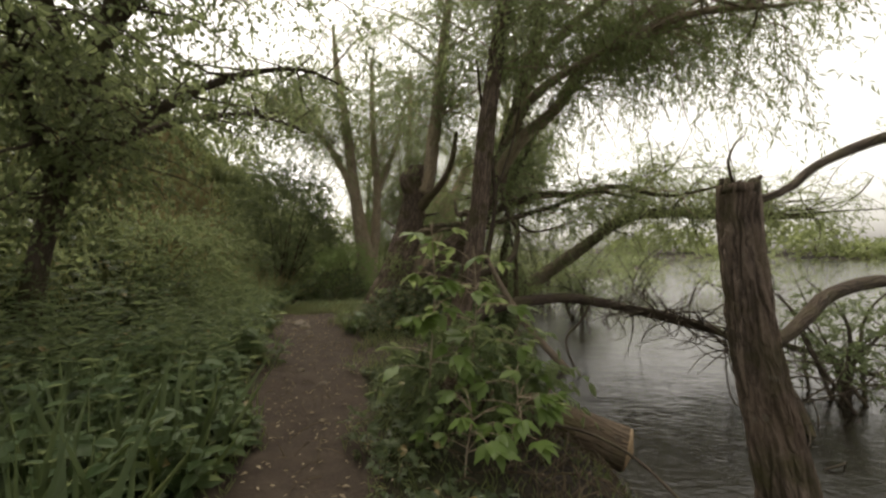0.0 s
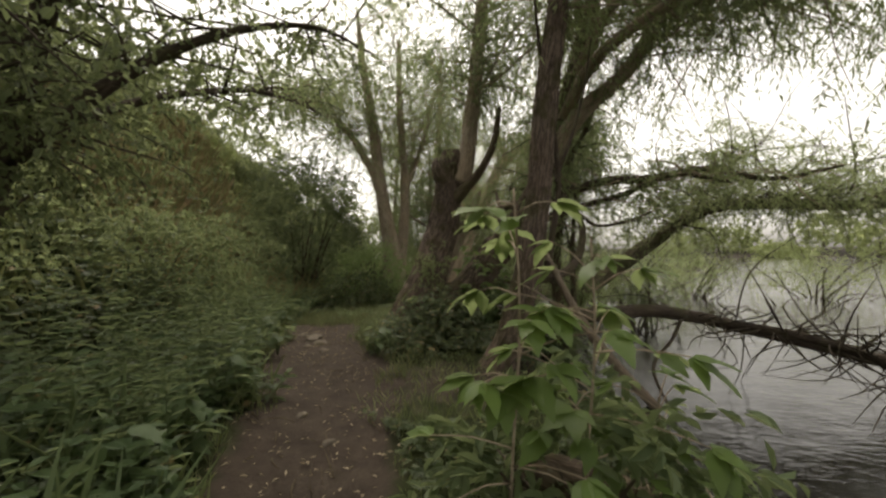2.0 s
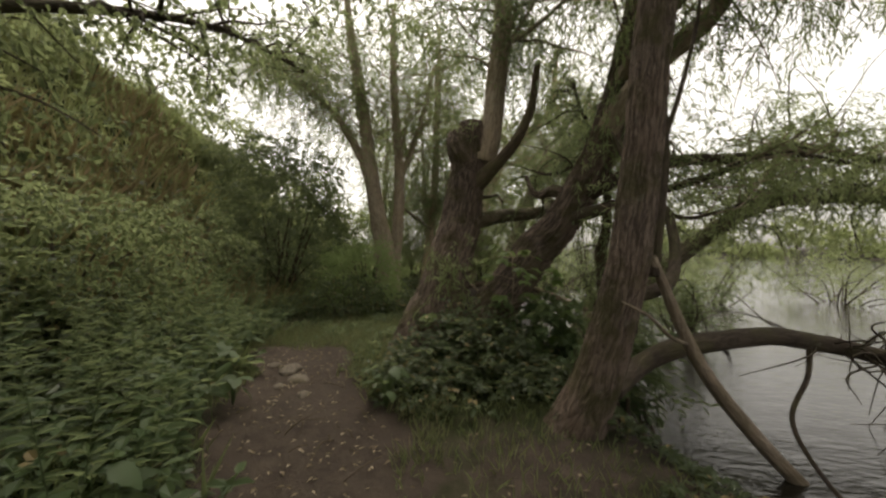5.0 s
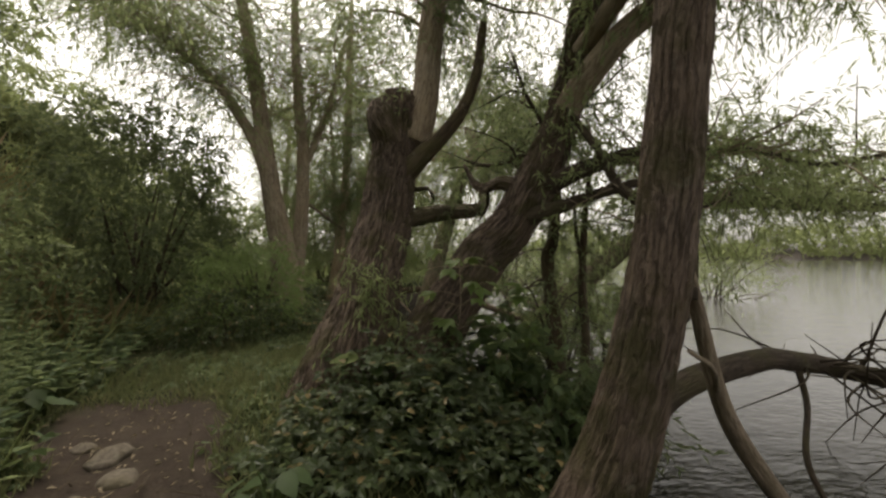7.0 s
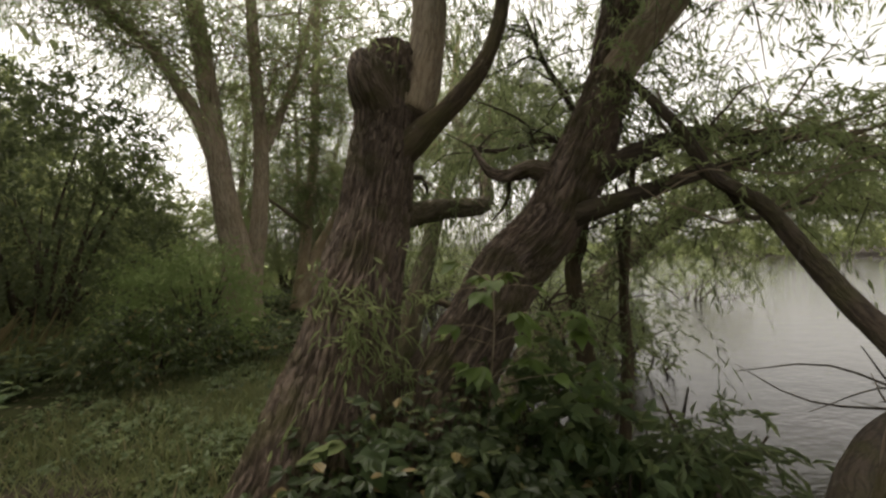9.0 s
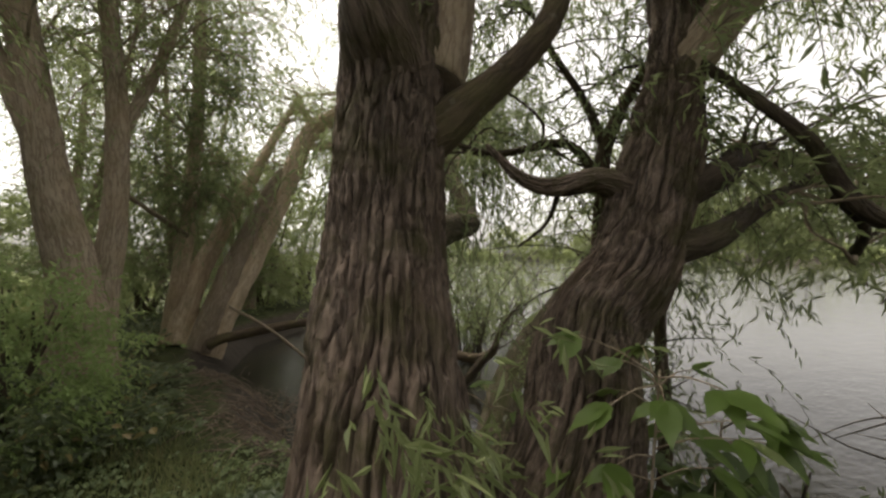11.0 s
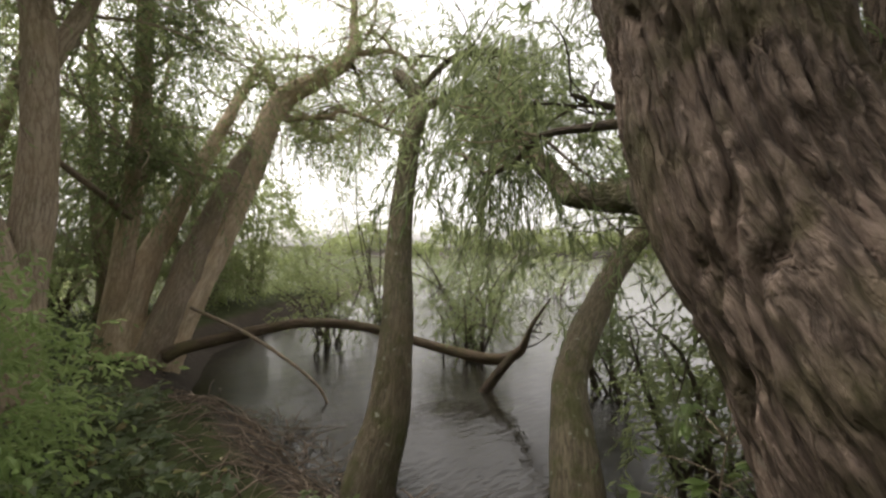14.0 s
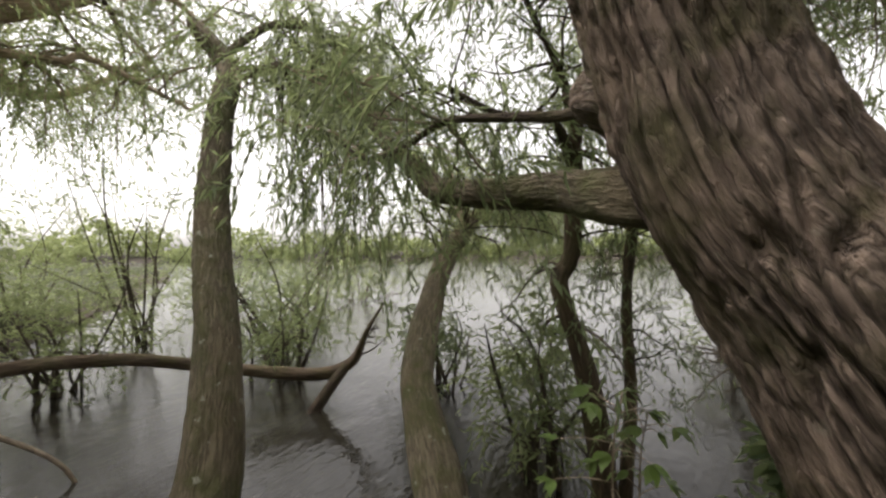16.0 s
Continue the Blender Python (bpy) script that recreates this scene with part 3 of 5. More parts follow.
def leaning_willow():
    t = thing("leaning_willow", (-0.5, 8.85, 0.2), "willow leaning over the lake with shaggy ridged bark", "tree", "willows on the bank")
    L = [(-0.84, 8.517, 0.105, 0.358), (-0.655, 8.686, 0.606, 0.283), (-0.336, 8.809, 1.023, 0.249), (-0.075, 8.972, 1.392, 0.249), (0.235, 8.951, 1.707, 0.222), (0.498, 9.006, 2.153, 0.223), (0.731, 9.063, 2.569, 0.202), (0.938, 9.113, 3.133, 0.173), (1.257, 9.306, 4.195, 0.176), (1.546, 9.6, 5.28, 0.157), (1.8, 9.8, 6.4, 0.12), (2.0, 10.0, 7.8, 0.07), (2.15, 10.2, 9.0, 0.03)]
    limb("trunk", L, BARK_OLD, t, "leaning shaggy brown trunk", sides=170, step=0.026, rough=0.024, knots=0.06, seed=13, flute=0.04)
    b1 = [(0.28, 8.92, 1.78, 0.10), (0.55, 8.70, 1.88, 0.075), (0.90, 8.72, 2.00, 0.06), (1.32, 8.76, 2.13, 0.055), (2.04, 8.81, 2.34, 0.045), (2.79, 8.86, 2.62, 0.036), (3.65, 8.89, 2.49, 0.025)]
    b2 = [(0.50, 8.95, 2.10, 0.12), (0.85, 8.80, 2.28, 0.088), (1.25, 8.90, 2.43, 0.085), (1.75, 8.98, 2.58, 0.08), (2.55, 9.12, 2.63, 0.065), (3.48, 9.33, 2.80, 0.055), (4.45, 9.34, 2.60, 0.04), (5.4, 9.2, 2.75, 0.02)]
    b3 = [(0.86, 9.07, 2.95, 0.15), (1.05, 8.90, 3.3, 0.145), (1.45, 8.78, 3.8, 0.135), (2.09, 8.87, 4.37, 0.125), (2.60, 8.98, 5.2, 0.11), (2.95, 9.05, 5.75, 0.10), (3.30, 9.08, 5.92, 0.09), (3.81, 9.13, 5.75, 0.065), (4.25, 9.17, 5.42, 0.03)]
    r = [(0.86, 8.95, 3.05, 0.03), (0.92, 8.62, 2.66, 0.033), (0.97, 8.42, 2.39, 0.037), (1.09, 8.29, 2.06, 0.045), (1.20, 8.06, 1.84, 0.048), (1.18, 7.85, 1.60, 0.05), (1.08, 7.58, 1.34, 0.052), (0.90, 7.28, 1.16, 0.054), (0.64, 7.04, 1.08, 0.055), (0.38, 6.90, 1.05, 0.05)]
    tw = [(1.05, 8.35, 2.1, 0.03), (1.25, 8.3, 1.95, 0.028), (1.5, 8.4, 1.80, 0.025), (1.9, 8.5, 1.85, 0.02), (2.3, 8.45, 2.0, 0.012)]
    fork = [(0.45, 9.0, 2.12, 0.10), (0.22, 9.14, 2.24, 0.072), (0.08, 9.38, 2.22, 0.055), (-0.02, 9.6, 2.32, 0.04), (-0.08, 9.9, 2.6, 0.02)]
    b4 = [(1.08, 9.18, 3.7, 0.11), (1.5, 8.1, 4.3, 0.09), (2.5, 7.4, 4.7, 0.07), (3.5, 6.6, 4.8, 0.05), (4.4, 6.0, 4.5, 0.02)]
    b5 = [(1.32, 9.33, 4.5, 0.10), (1.9, 8.4, 5.4, 0.08), (2.9, 7.9, 6.0, 0.06), (4.2, 7.6, 6.2, 0.03)]
    limb("high_limb", b4, BARK_GREY, t, sides=18, knots=0.04, seed=27)
    limb("high_limb", b5, BARK_GREY, t, sides=18, knots=0.04, seed=28)
    limb("branch", b1, BARK_DARK, t, "dark branch reaching over the water", sides=18, step=0.05, rough=0.003, knots=0.06, seed=21)
    limb("branch", b2, BARK_DARK, t, "dark branch reaching over the water", sides=22, step=0.05, rough=0.004, knots=0.06, seed=22)
    limb("high_limb", b3, BARK_GREY, t, "high pale limb arched and bent down at its end", sides=28, step=0.05, rough=0.005, knots=0.04, seed=23)
    limb("bowed_limb", r, BARK_DARK, t, "bowed dark limb reaching between two trunks", sides=26, step=0.05, rough=0.004, knots=0.06, seed=24)
    limb("twig", tw, BARK_DARK, t, sides=8, seed=25)
    limb("side_branch", fork, BARK_OLD, t, "knotted dark side branch", sides=24, step=0.03, rough=0.008, knots=0.14, seed=26)
    limb("twig", [(0.10, 9.35, 2.22, 0.02), (0.12, 9.5, 2.0, 0.014), (0.05, 9.7, 1.85, 0.008)], BARK_DARK, t, sides=7, seed=29)
    top = boughs([L[8:], L[9:], b3[3:], b4[1:], b5[1:]], 110, 3.8, 2.6, 0.35, (0.35, -0.05, 0), seed=31, rad=0.02)
    over = boughs([b1[2:], b2[2:], tw[2:]], 80, 1.2, 0.9, 0.2, (0.2, 0, 0), seed=32, rad=0.016)[:56]
    inner = boughs([b3[2:5], b2[2:5], b1[2:5]], 30, 2.2, 1.0, 0.2, (0.3, -0.1, 0), seed=34, rad=0.014)
    crown(t, inner, 130, 0.45, 13, 0.10, 0.18, LEAF_WILLOW, BARK_DARK, 0.9, name="inner_foliage")
    outer = boughs([b3[4:], b3[6:], b4[2:], b5[2:]], 130, 3.6, 2.7, 0.12, (0.6, -0.3, 0), seed=33, rad=0.014)
    crown(t, outer, 1350, 0.7, 14, 0.11, 0.2, LEAF_WILLOW_LIGHT, BARK_GREY, 0.8, name="outer_foliage")
    joined("branchwork", top + over + outer + inner, BARK_GREY, t, label="slender leafy branches", kind="stuff")
    crown(t, top, 1300, 0.8, 15, 0.11, 0.19, LEAF_WILLOW_LIGHT, BARK_DARK, 0.9, "narrow yellow-green leaves")
    crown(t, over, 430, 0.45, 13, 0.10, 0.18, LEAF_WILLOW_LIGHT, BARK_DARK, 0.8, name="hanging_foliage")
    sprigs(t, 26, (0.80, 8.86, 2.9), (0.2, 0.08, 0.5), (0, -1, 0.3))
    return t


def path_willow():
    """The slimmer willow close to the path, curving up from the bank, with a dead pole leaning on it."""
    t = thing("curved_willow", (-0.1, 6.97, -0.3), "willow with straight fissured bark curving up beside the path", "tree", "willows on the bank")
    Q = [(-0.27, 6.98, -0.60, 0.313), (-0.11, 6.95, -0.30, 0.252), (0.13, 6.90, 0.25, 0.190), (0.30, 6.86, 0.85, 0.159), (0.42, 6.85, 1.44, 0.148), (0.51, 6.85, 2.22, 0.140), (0.59, 6.85, 3.15, 0.133), (0.71, 6.83, 4.13, 0.123), (0.84, 6.80, 5.04, 0.111), (1.03, 6.75, 6.41, 0.085), (1.20, 6.75, 8.00, 0.057), (1.32, 6.75, 9.37, 0.024)]
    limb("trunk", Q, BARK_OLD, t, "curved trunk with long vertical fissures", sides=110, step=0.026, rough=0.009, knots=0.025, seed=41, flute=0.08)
    side = [(0.60, 6.88, 1.22, 0.043), (0.67, 6.95, 1.62, 0.038), (0.75, 7.03, 2.19, 0.032), (0.69, 6.98, 2.87, 0.030), (0.55, 6.86, 3.56, 0.024), (0.46, 6.75, 4.35, 0.015)]
    limb("climbing_stem", side, BARK_DARK, t, "thin dark stem hugging the trunk", sides=10, seed=42)
    st2 = [(0.71, 7.00, 2.25, 0.024), (0.90, 7.09, 2.76, 0.019), (1.09, 7.20, 3.44, 0.014), (1.20, 7.32, 4.13, 0.009)]
    limb("climbing_stem", st2, BARK_DARK, t, sides=8, seed=43)
    up = boughs([Q[7:]], 50, 4.2, 2.2, 0.4, (0.45, 0, 0), seed=44, rad=0.02)
    joined("branchwork", up, BARK_GREY, t, label="slender leafy branches", kind="stuff")
    crown(t, up, 1500, 0.8, 15, 0.11, 0.19, LEAF_WILLOW_LIGHT, BARK_DARK, 1.0, "narrow green leaves")
    pole = thing("leaning_pole", (0.96, 7.17, 0.3), "dead grey fallen branch leaning from the trunk into the water", "branch")
    limb("pole", [(0.58, 6.86, 1.37, 0.032), (0.66, 6.91, 1.22, 0.037), (1.07, 7.16, 0.49, 0.054), (1.57, 7.30, -0.14, 0.059), (2.12, 7.37, -0.72, 0.063), (2.46, 7.43, -1.12, 0.059)], WOOD_DEAD, pole, sides=18, rough=0.003, knots=0.05, seed=45)
    limb("twig", [(0.21, 6.41, 1.08, 0.008), (0.44, 6.55, 0.96, 0.012), (0.69, 6.80, 0.77, 0.014), (0.94, 7.07, 0.66, 0.016)], WOOD_DEAD, pole, sides=7, seed=46)
    return t


def arched_willow():
    t = thing("arched_willow", (0.75, 11.05, -0.5), "willow rising from the water and arching out over the lake", "tree", "willows in the water")
    A = [(0.45, 10.82, -1.0, 0.26), (0.75, 11.05, -0.5, 0.235), (1.55, 11.65, 0.2, 0.20), (2.59, 11.93, 0.91, 0.185), (3.43, 12.03, 1.51, 0.17), (4.06, 11.93, 2.01, 0.155), (4.74, 11.79, 2.39, 0.145), (5.78, 11.54, 2.43, 0.13), (6.99, 11.34, 2.34, 0.11), (8.79, 11.16, 2.30, 0.06)]
    limb("trunk", A, BARK_MOSSY, t, "arched grey trunk", sides=44, step=0.05, rough=0.006, knots=0.04, seed=51)
    b = [(4.1, 11.92, 2.05, 0.08), (4.6, 12.2, 2.6, 0.065), (5.4, 12.6, 3.3, 0.05), (6.1, 13.0, 4.0, 0.02)]
    limb("branch", b, BARK_GREY, t, sides=14, seed=52)
    bs = boughs([A[4:], A[5:], b], 150, 1.5, 2.1, 0.45, (0.15, -0.1, 0), seed=53, rad=0.02)
    joined("branchwork", bs, BARK_DARK, t, label="drooping leafy branches", kind="stuff")
    crown(t, bs, 1600, 0.65, 13, 0.105, 0.19, LEAF_WILLOW_LIGHT, BARK_DARK, 0.8, "drooping yellow-green leaves")
    return t


def water_stems():
    t = thing("dark_water_stem", (1.05, 9.6, -0.5), "crooked dark willow stem standing in the water", "tree", "willows in the water")
    a = [(1.15, 9.6, -0.95, 0.12), (1.14, 9.65, -0.45, 0.108), (1.09, 9.76, 0.41, 0.098), (1.08, 9.90, 0.94, 0.082), (1.09, 10.02, 1.39, 0.085), (1.13, 9.92, 1.64, 0.076), (1.16, 9.89, 2.3, 0.07), (1.17, 9.88, 2.7, 0.065), (1.32, 9.78, 3.15, 0.05), (1.55, 9.63, 3.6, 0.04), (1.8, 9.5, 4.3, 0.02)]
    f = [(1.16, 9.89, 2.42, 0.055), (0.98, 10.0, 2.72, 0.045), (0.80, 10.13, 2.80, 0.04), (0.39, 10.41, 2.72, 0.03), (0.1, 10.7, 2.85, 0.015)]
    h = [(1.18, 9.88, 2.75, 0.045), (1.02, 9.98, 3.2, 0.035), (0.85, 10.2, 3.7, 0.028), (0.75, 10.5, 4.4, 0.015)]
    limb("trunk", a, BARK_LOG, t, sides=26, rough=0.004, knots=0.07, seed=61)
    limb("branch", f, BARK_DARK, t, sides=14, knots=0.06, seed=66)
    limb("branch", h, BARK_DARK, t, sides=12, knots=0.06, seed=67)
    bs = boughs([a[3:], a[6:], f[1:], h[1:], h[1:]], 64, 1.0, 1.0, 0.15, seed=62, rad=0.014)
    joined("branchwork", bs, BARK_DARK, t, kind="stuff")
    crown(t, bs, 520, 0.45, 13, 0.10, 0.18, LEAF_WILLOW, BARK_DARK, 1.1)
    u = thing("thin_water_stem", (1.2, 9.4, -0.5), "thin dark willow stem standing in the water", "tree", "willows in the water")
    b = [(1.32, 9.5, -0.95, 0.068), (1.32, 9.48, -0.49, 0.062), (1.33, 9.43, 0.37, 0.054), (1.31, 9.46, 1.08, 0.046), (1.32, 9.43, 1.74, 0.040), (1.36, 9.36, 2.5, 0.025)]
    limb("trunk", b, BARK_LOG, u, sides=18, rough=0.003, knots=0.05, seed=63)
    limb("branch", [(1.31, 9.45, 1.3, 0.03), (1.2, 9.4, 1.75, 0.022), (1.15, 9.35, 2.2, 0.012)], BARK_DARK, u, sides=8, seed=64)
    bs = boughs([b[2:]], 14, 0.4, 0.7, 0.1, seed=65, rad=0.014)
    joined("branchwork", bs, BARK_DARK, u, kind="stuff")
    crown(u, bs, 150, 0.4, 12, 0.08, 0.17, LEAF_WILLOW, BARK_DARK, 1.2)


def mossy_willow():
    t = thing("mossy_willow", (-0.7, 11.66, -0.3), "slim mossy willow with a snapped top at the water's edge", "tree", "willows in the water")
    S = [(-0.90, 12.14, -1.0, 0.29), (-0.78, 12.23, -0.55, 0.255), (-0.53, 12.32, 0.04, 0.215), (-0.28, 12.56, 0.85, 0.175), (0.08, 13.1, 1.97, 0.15), (0.52, 13.55, 3.18, 0.138), (0.86, 13.85, 3.90, 0.13), (0.78, 14.25, 4.42, 0.10), (0.74, 14.35, 4.56, 0.06)]
    limb("trunk", S, BARK_MOSSY, t, "slim green-brown trunk with pale lichen spots", sides=52, step=0.035, rough=0.005, knots=0.03, seed=71)
    b = [(0.84, 13.8, 3.80, 0.07), (1.35, 13.4, 4.05, 0.06), (1.85, 13.0, 4.05, 0.05), (2.3, 12.7, 3.7, 0.03)]
    c = [(0.84, 13.95, 4.05, 0.05), (1.45, 13.8, 4.75, 0.05), (2.05, 13.5, 4.95, 0.045), (2.6, 13.3, 4.7, 0.03)]
    limb("branch", b, BARK_MOSSY, t, sides=14, knots=0.06, seed=72)
    limb("branch", c, BARK_MOSSY, t, sides=14, knots=0.06, seed=73)
    bs = boughs([b[1:], c[1:]], 64, 1.6, 1.3, -0.15, (0.35, -0.35, -0.1), seed=74, rad=0.016)
    bs += hanging([b[1:], c[1:]], 34, 1.4, 3.4, 75)
    joined("branchwork", bs, BARK_DARK, t, label="hanging leafy branches", kind="stuff")
    crown(t, bs, 850, 0.45, 14, 0.115, 0.17, LEAF_WILLOW, BARK_DARK, 1.3, "hanging narrow green leaves")
    return t


def pale_willow():
    t = thing("pale_leaning_willow", (-2.4, 16.0, -0.2), "pale brown willow leaning over the lake, torn at its foot", "tree", "willows on the bank")
    F = [(-2.85, 16.5, -0.9, 0.50), (-2.50, 16.55, -0.45, 0.42), (-2.01, 16.67, 0.65, 0.33), (-1.36, 17.06, 1.98, 0.27), (-0.75, 17.47, 3.34, 0.24), (-0.12, 17.95, 4.90, 0.22), (0.76, 17.84, 5.67, 0.185), (1.50, 17.80, 6.42, 0.15), (1.73, 18.13, 7.67, 0.09), (1.9, 18.4, 9.0, 0.03)]
    F2 = [(-2.4, 16.4, -0.1, 0.28), (-2.05, 16.5, 0.9, 0.22), (-1.6, 16.75, 2.08, 0.18), (-1.03, 16.9, 3.35, 0.12), (-0.88, 16.95, 3.75, 0.03)]
    F3 = [(-2.75, 16.6, 0.0, 0.3), (-2.5, 16.9, 1.2, 0.2), (-1.9, 17.4, 2.6, 0.16), (-1.1, 18.2, 4.4, 0.12), (-0.2, 19.2, 6.4, 0.06)]
    Fb = [(-0.25, 17.92, 4.53, 0.08), (0.75, 17.37, 4.63, 0.06), (1.11, 17.23, 4.80, 0.054), (2.26, 16.53, 4.28, 0.03)]
    Fc = [(1.52, 17.78, 6.45, 0.08), (2.48, 17.22, 6.54, 0.062), (3.13, 16.88, 5.69, 0.04)]
    limb("trunk", F, BARK_PALE, t, "leaning pale trunk bent near its top", sides=64, step=0.05, rough=0.012, knots=0.05, seed=81, flute=0.15)
    limb("torn_stem", F2, WOOD_DEAD, t, "splintered dead side stem", sides=30, rough=0.012, knots=0.08, seed=82)
    limb("stem", F3, BARK_PALE, t, sides=30, rough=0.008, knots=0.05, seed=83)
    limb("branch", Fb, BARK_PALE, t, sides=12, knots=0.06, seed=84)
    Fd = [(-0.2, 19.0, 6.0, 0.12), (0.9, 20.6, 5.4, 0.11), (2.0, 21.2, 5.2, 0.10), (2.75, 20.94, 5.58, 0.085), (3.34, 19.44, 6.31, 0.04)]
    limb("branch", Fd, BARK_PALE, t, sides=14, knots=0.05, seed=95)
    limb("branch", Fc, BARK_PALE, t, sides=12, knots=0.06, seed=85)
    limb("dead_twig", [(1.45, 17.8, 6.35, 0.05), (1.6, 17.5, 5.7, 0.042), (1.68, 17.4, 5.1, 0.02)], BARK_DARK, t, sides=8, seed=86)
    bs = boughs([F[5:], F3[2:], Fb, Fc, Fd], 130, 3.0, 2.0, 0.3, (0.1, 0, 0), seed=87, rad=0.028)
    bs += hanging([Fb, Fc, Fd[1:]], 36, 0.9, 3.0, 96)
    joined("branchwork", bs, BARK_GREY, t, label="slender leafy branches", kind="stuff")
    crown(t, bs, 2100, 0.85, 14, 0.125, 0.19, LEAF_WILLOW_LIGHT, BARK_GREY, 0.9, "airy light green leaves")
    # the limb that lies out over the water, and a stick
    hb = thing("fallen_limb", (0.4, 14.7, 0.5), "dark fallen limb lying low across the water", "branch")
    h = [(-2.2, 16.1, 0.05, 0.11), (-1.94, 16.01, 0.17, 0.10), (-1.14, 15.79, 0.32, 0.088), (-0.34, 15.59, 0.42, 0.08), (0.54, 15.08, 0.33, 0.078), (1.47, 14.35, 0.02, 0.08), (1.98, 13.50, -0.10, 0.092), (2.15, 13.0, 0.07, 0.078), (2.2, 12.75, 0.55, 0.035), (2.45, 12.6, 0.95, 0.012)]
    limb("limb", h, BARK_LOG, hb, sides=24, rough=0.004, knots=0.06, seed=88)
    limb("branch", [(2.13, 13.05, 0.05, 0.075), (1.82, 13.38, -0.56, 0.085), (1.56, 13.52, -1.1, 0.09), (1.45, 13.6, -1.3, 0.09)], BARK_DARK, hb, sides=18, rough=0.003, knots=0.05, seed=89)
    for k in range(5):
        p = np.array([2.14 + 0.03 * k, 12.98 - 0.06 * k, 0.15 + 0.1 * k])
        g = np.random.default_rng(900 + k)
        q = p + g.normal(size=3) * np.array([0.35, 0.35, 0.2]) + np.array([0.15, -0.2, 0.25])
        limb("twig", [(*p, 0.018), (*(0.5 * (p + q) + g.normal(size=3) * 0.06), 0.012), (*q, 0.005)], BARK_DARK, hb, sides=6, seed=k)
    stk = thing("dead_stick", (-0.5, 15.0, 0.2), "bare grey stick hanging down into the mud", "branch")
    limb("stick", [(-1.86, 16.31, 0.73, 0.03), (-1.24, 15.63, 0.39, 0.03), (-0.75, 15.02, 0.01, 0.026), (-0.43, 14.55, -0.33, 0.022), (-0.3, 14.35, -0.7, 0.018)], WOOD_DEAD, stk, sides=8, seed=91)
    return t


def many_stemmed():
    t = thing("many_stemmed_willow", (-3.6, 14.5, 0.3), "willow of several smooth grey-brown stems forking low", "tree", "willows on the bank")
    A = [(-3.55, 14.45, -0.1, 0.46), (-3.58, 14.45, 0.5, 0.36), (-3.67, 14.47, 1.48, 0.28), (-3.89, 14.51, 2.50, 0.235), (-4.06, 14.55, 3.52, 0.20), (-4.32, 14.70, 5.04, 0.18), (-4.59, 14.85, 6.60, 0.16), (-4.9, 14.93, 8.19, 0.12), (-5.1, 15.0, 10.0, 0.05)]
    Al = [(-3.98, 14.53, 3.0, 0.16), (-4.25, 14.58, 3.75, 0.14), (-4.50, 14.64, 4.32, 0.13), (-5.17, 14.67, 5.40, 0.11), (-5.87, 14.71, 6.06, 0.085), (-6.66, 14.77, 6.71, 0.055), (-7.6, 14.8, 7.2, 0.02)]
    B = [(-3.5, 14.6, 0.4, 0.24), (-3.42, 14.64, 1.2, 0.20), (-3.31, 14.70, 2.30, 0.16), (-3.31, 14.80, 3.86, 0.14), (-3.43, 14.82, 5.41, 0.12), (-3.51, 14.84, 6.85, 0.105), (-3.59, 15.1, 8.8, 0.06)]
    C = [(-3.4, 14.8, 3.3, 0.10), (-3.0, 14.9, 4.3, 0.085), (-2.6, 15.0, 5.6, 0.07), (-2.3, 15.1, 7.0, 0.04)]
    limb("stem", A, BARK_GREY, t, "thickest stem", sides=56, step=0.05, rough=0.008, knots=0.03, seed=101, flute=0.08)
    limb("stem", B, BARK_GREY, t, sides=40, step=0.05, rough=0.006, knots=0.03, seed=102)
    limb("limb", Al, BARK_GREY, t, "limb arching over the path", sides=28, rough=0.005, knots=0.03, seed=103)
    limb("limb", C, BARK_GREY, t, sides=18, rough=0.003, knots=0.03, seed=104)
    bs = boughs([A[4:], Al[2:], B[3:], C[1:]], 150, 3.8, 2.9, 0.4, seed=105, rad=0.018)
    bs += boughs([Al[3:], Al[4:]], 80, 4.2, 2.6, 0.2, (-0.1, -0.3, 0), seed=106, rad=0.015)
    joined("branchwork", bs, BARK_GREY, t, label="slender leafy branches", kind="stuff")
    crown(t, bs, 2500, 0.95, 14, 0.125, 0.19, LEAF_WILLOW_LIGHT, BARK_DARK, 0.8, "narrow grey-green leaves")
    s = thing("slim_willow", (-2.8, 16.75, 0.2), "slim straight pale willow stem behind the others", "tree", "willows on the bank")
    sl = [(-2.95, 16.76, -0.2, 0.22), (-2.86, 16.76, 0.41, 0.18), (-2.64, 16.71, 2.20, 0.14), (-2.49, 16.68, 3.99, 0.125), (-2.42, 16.66, 6.67, 0.105), (-2.35, 16.64, 9.06, 0.05)]
    limb("trunk", sl, BARK_PALE, s, sides=32, rough=0.005, knots=0.04, seed=107)
    limb("branch", [(-2.62, 16.6, 2.15, 0.05), (-2.9, 15.9, 2.4, 0.045), (-3.25, 15.0, 2.70, 0.03)], WOOD_DEAD, s, "dead stick caught between the stems", sides=10, seed=108)
    sb = boughs([sl[2:]], 60, 2.6, 1.7, 0.3, seed=109)
    joined("branchwork", sb, BARK_GREY, s, kind="stuff")
    crown(s, sb, 1400, 0.9, 14, 0.125, 0.19, LEAF_WILLOW, BARK_DARK, 0.9)
    return t


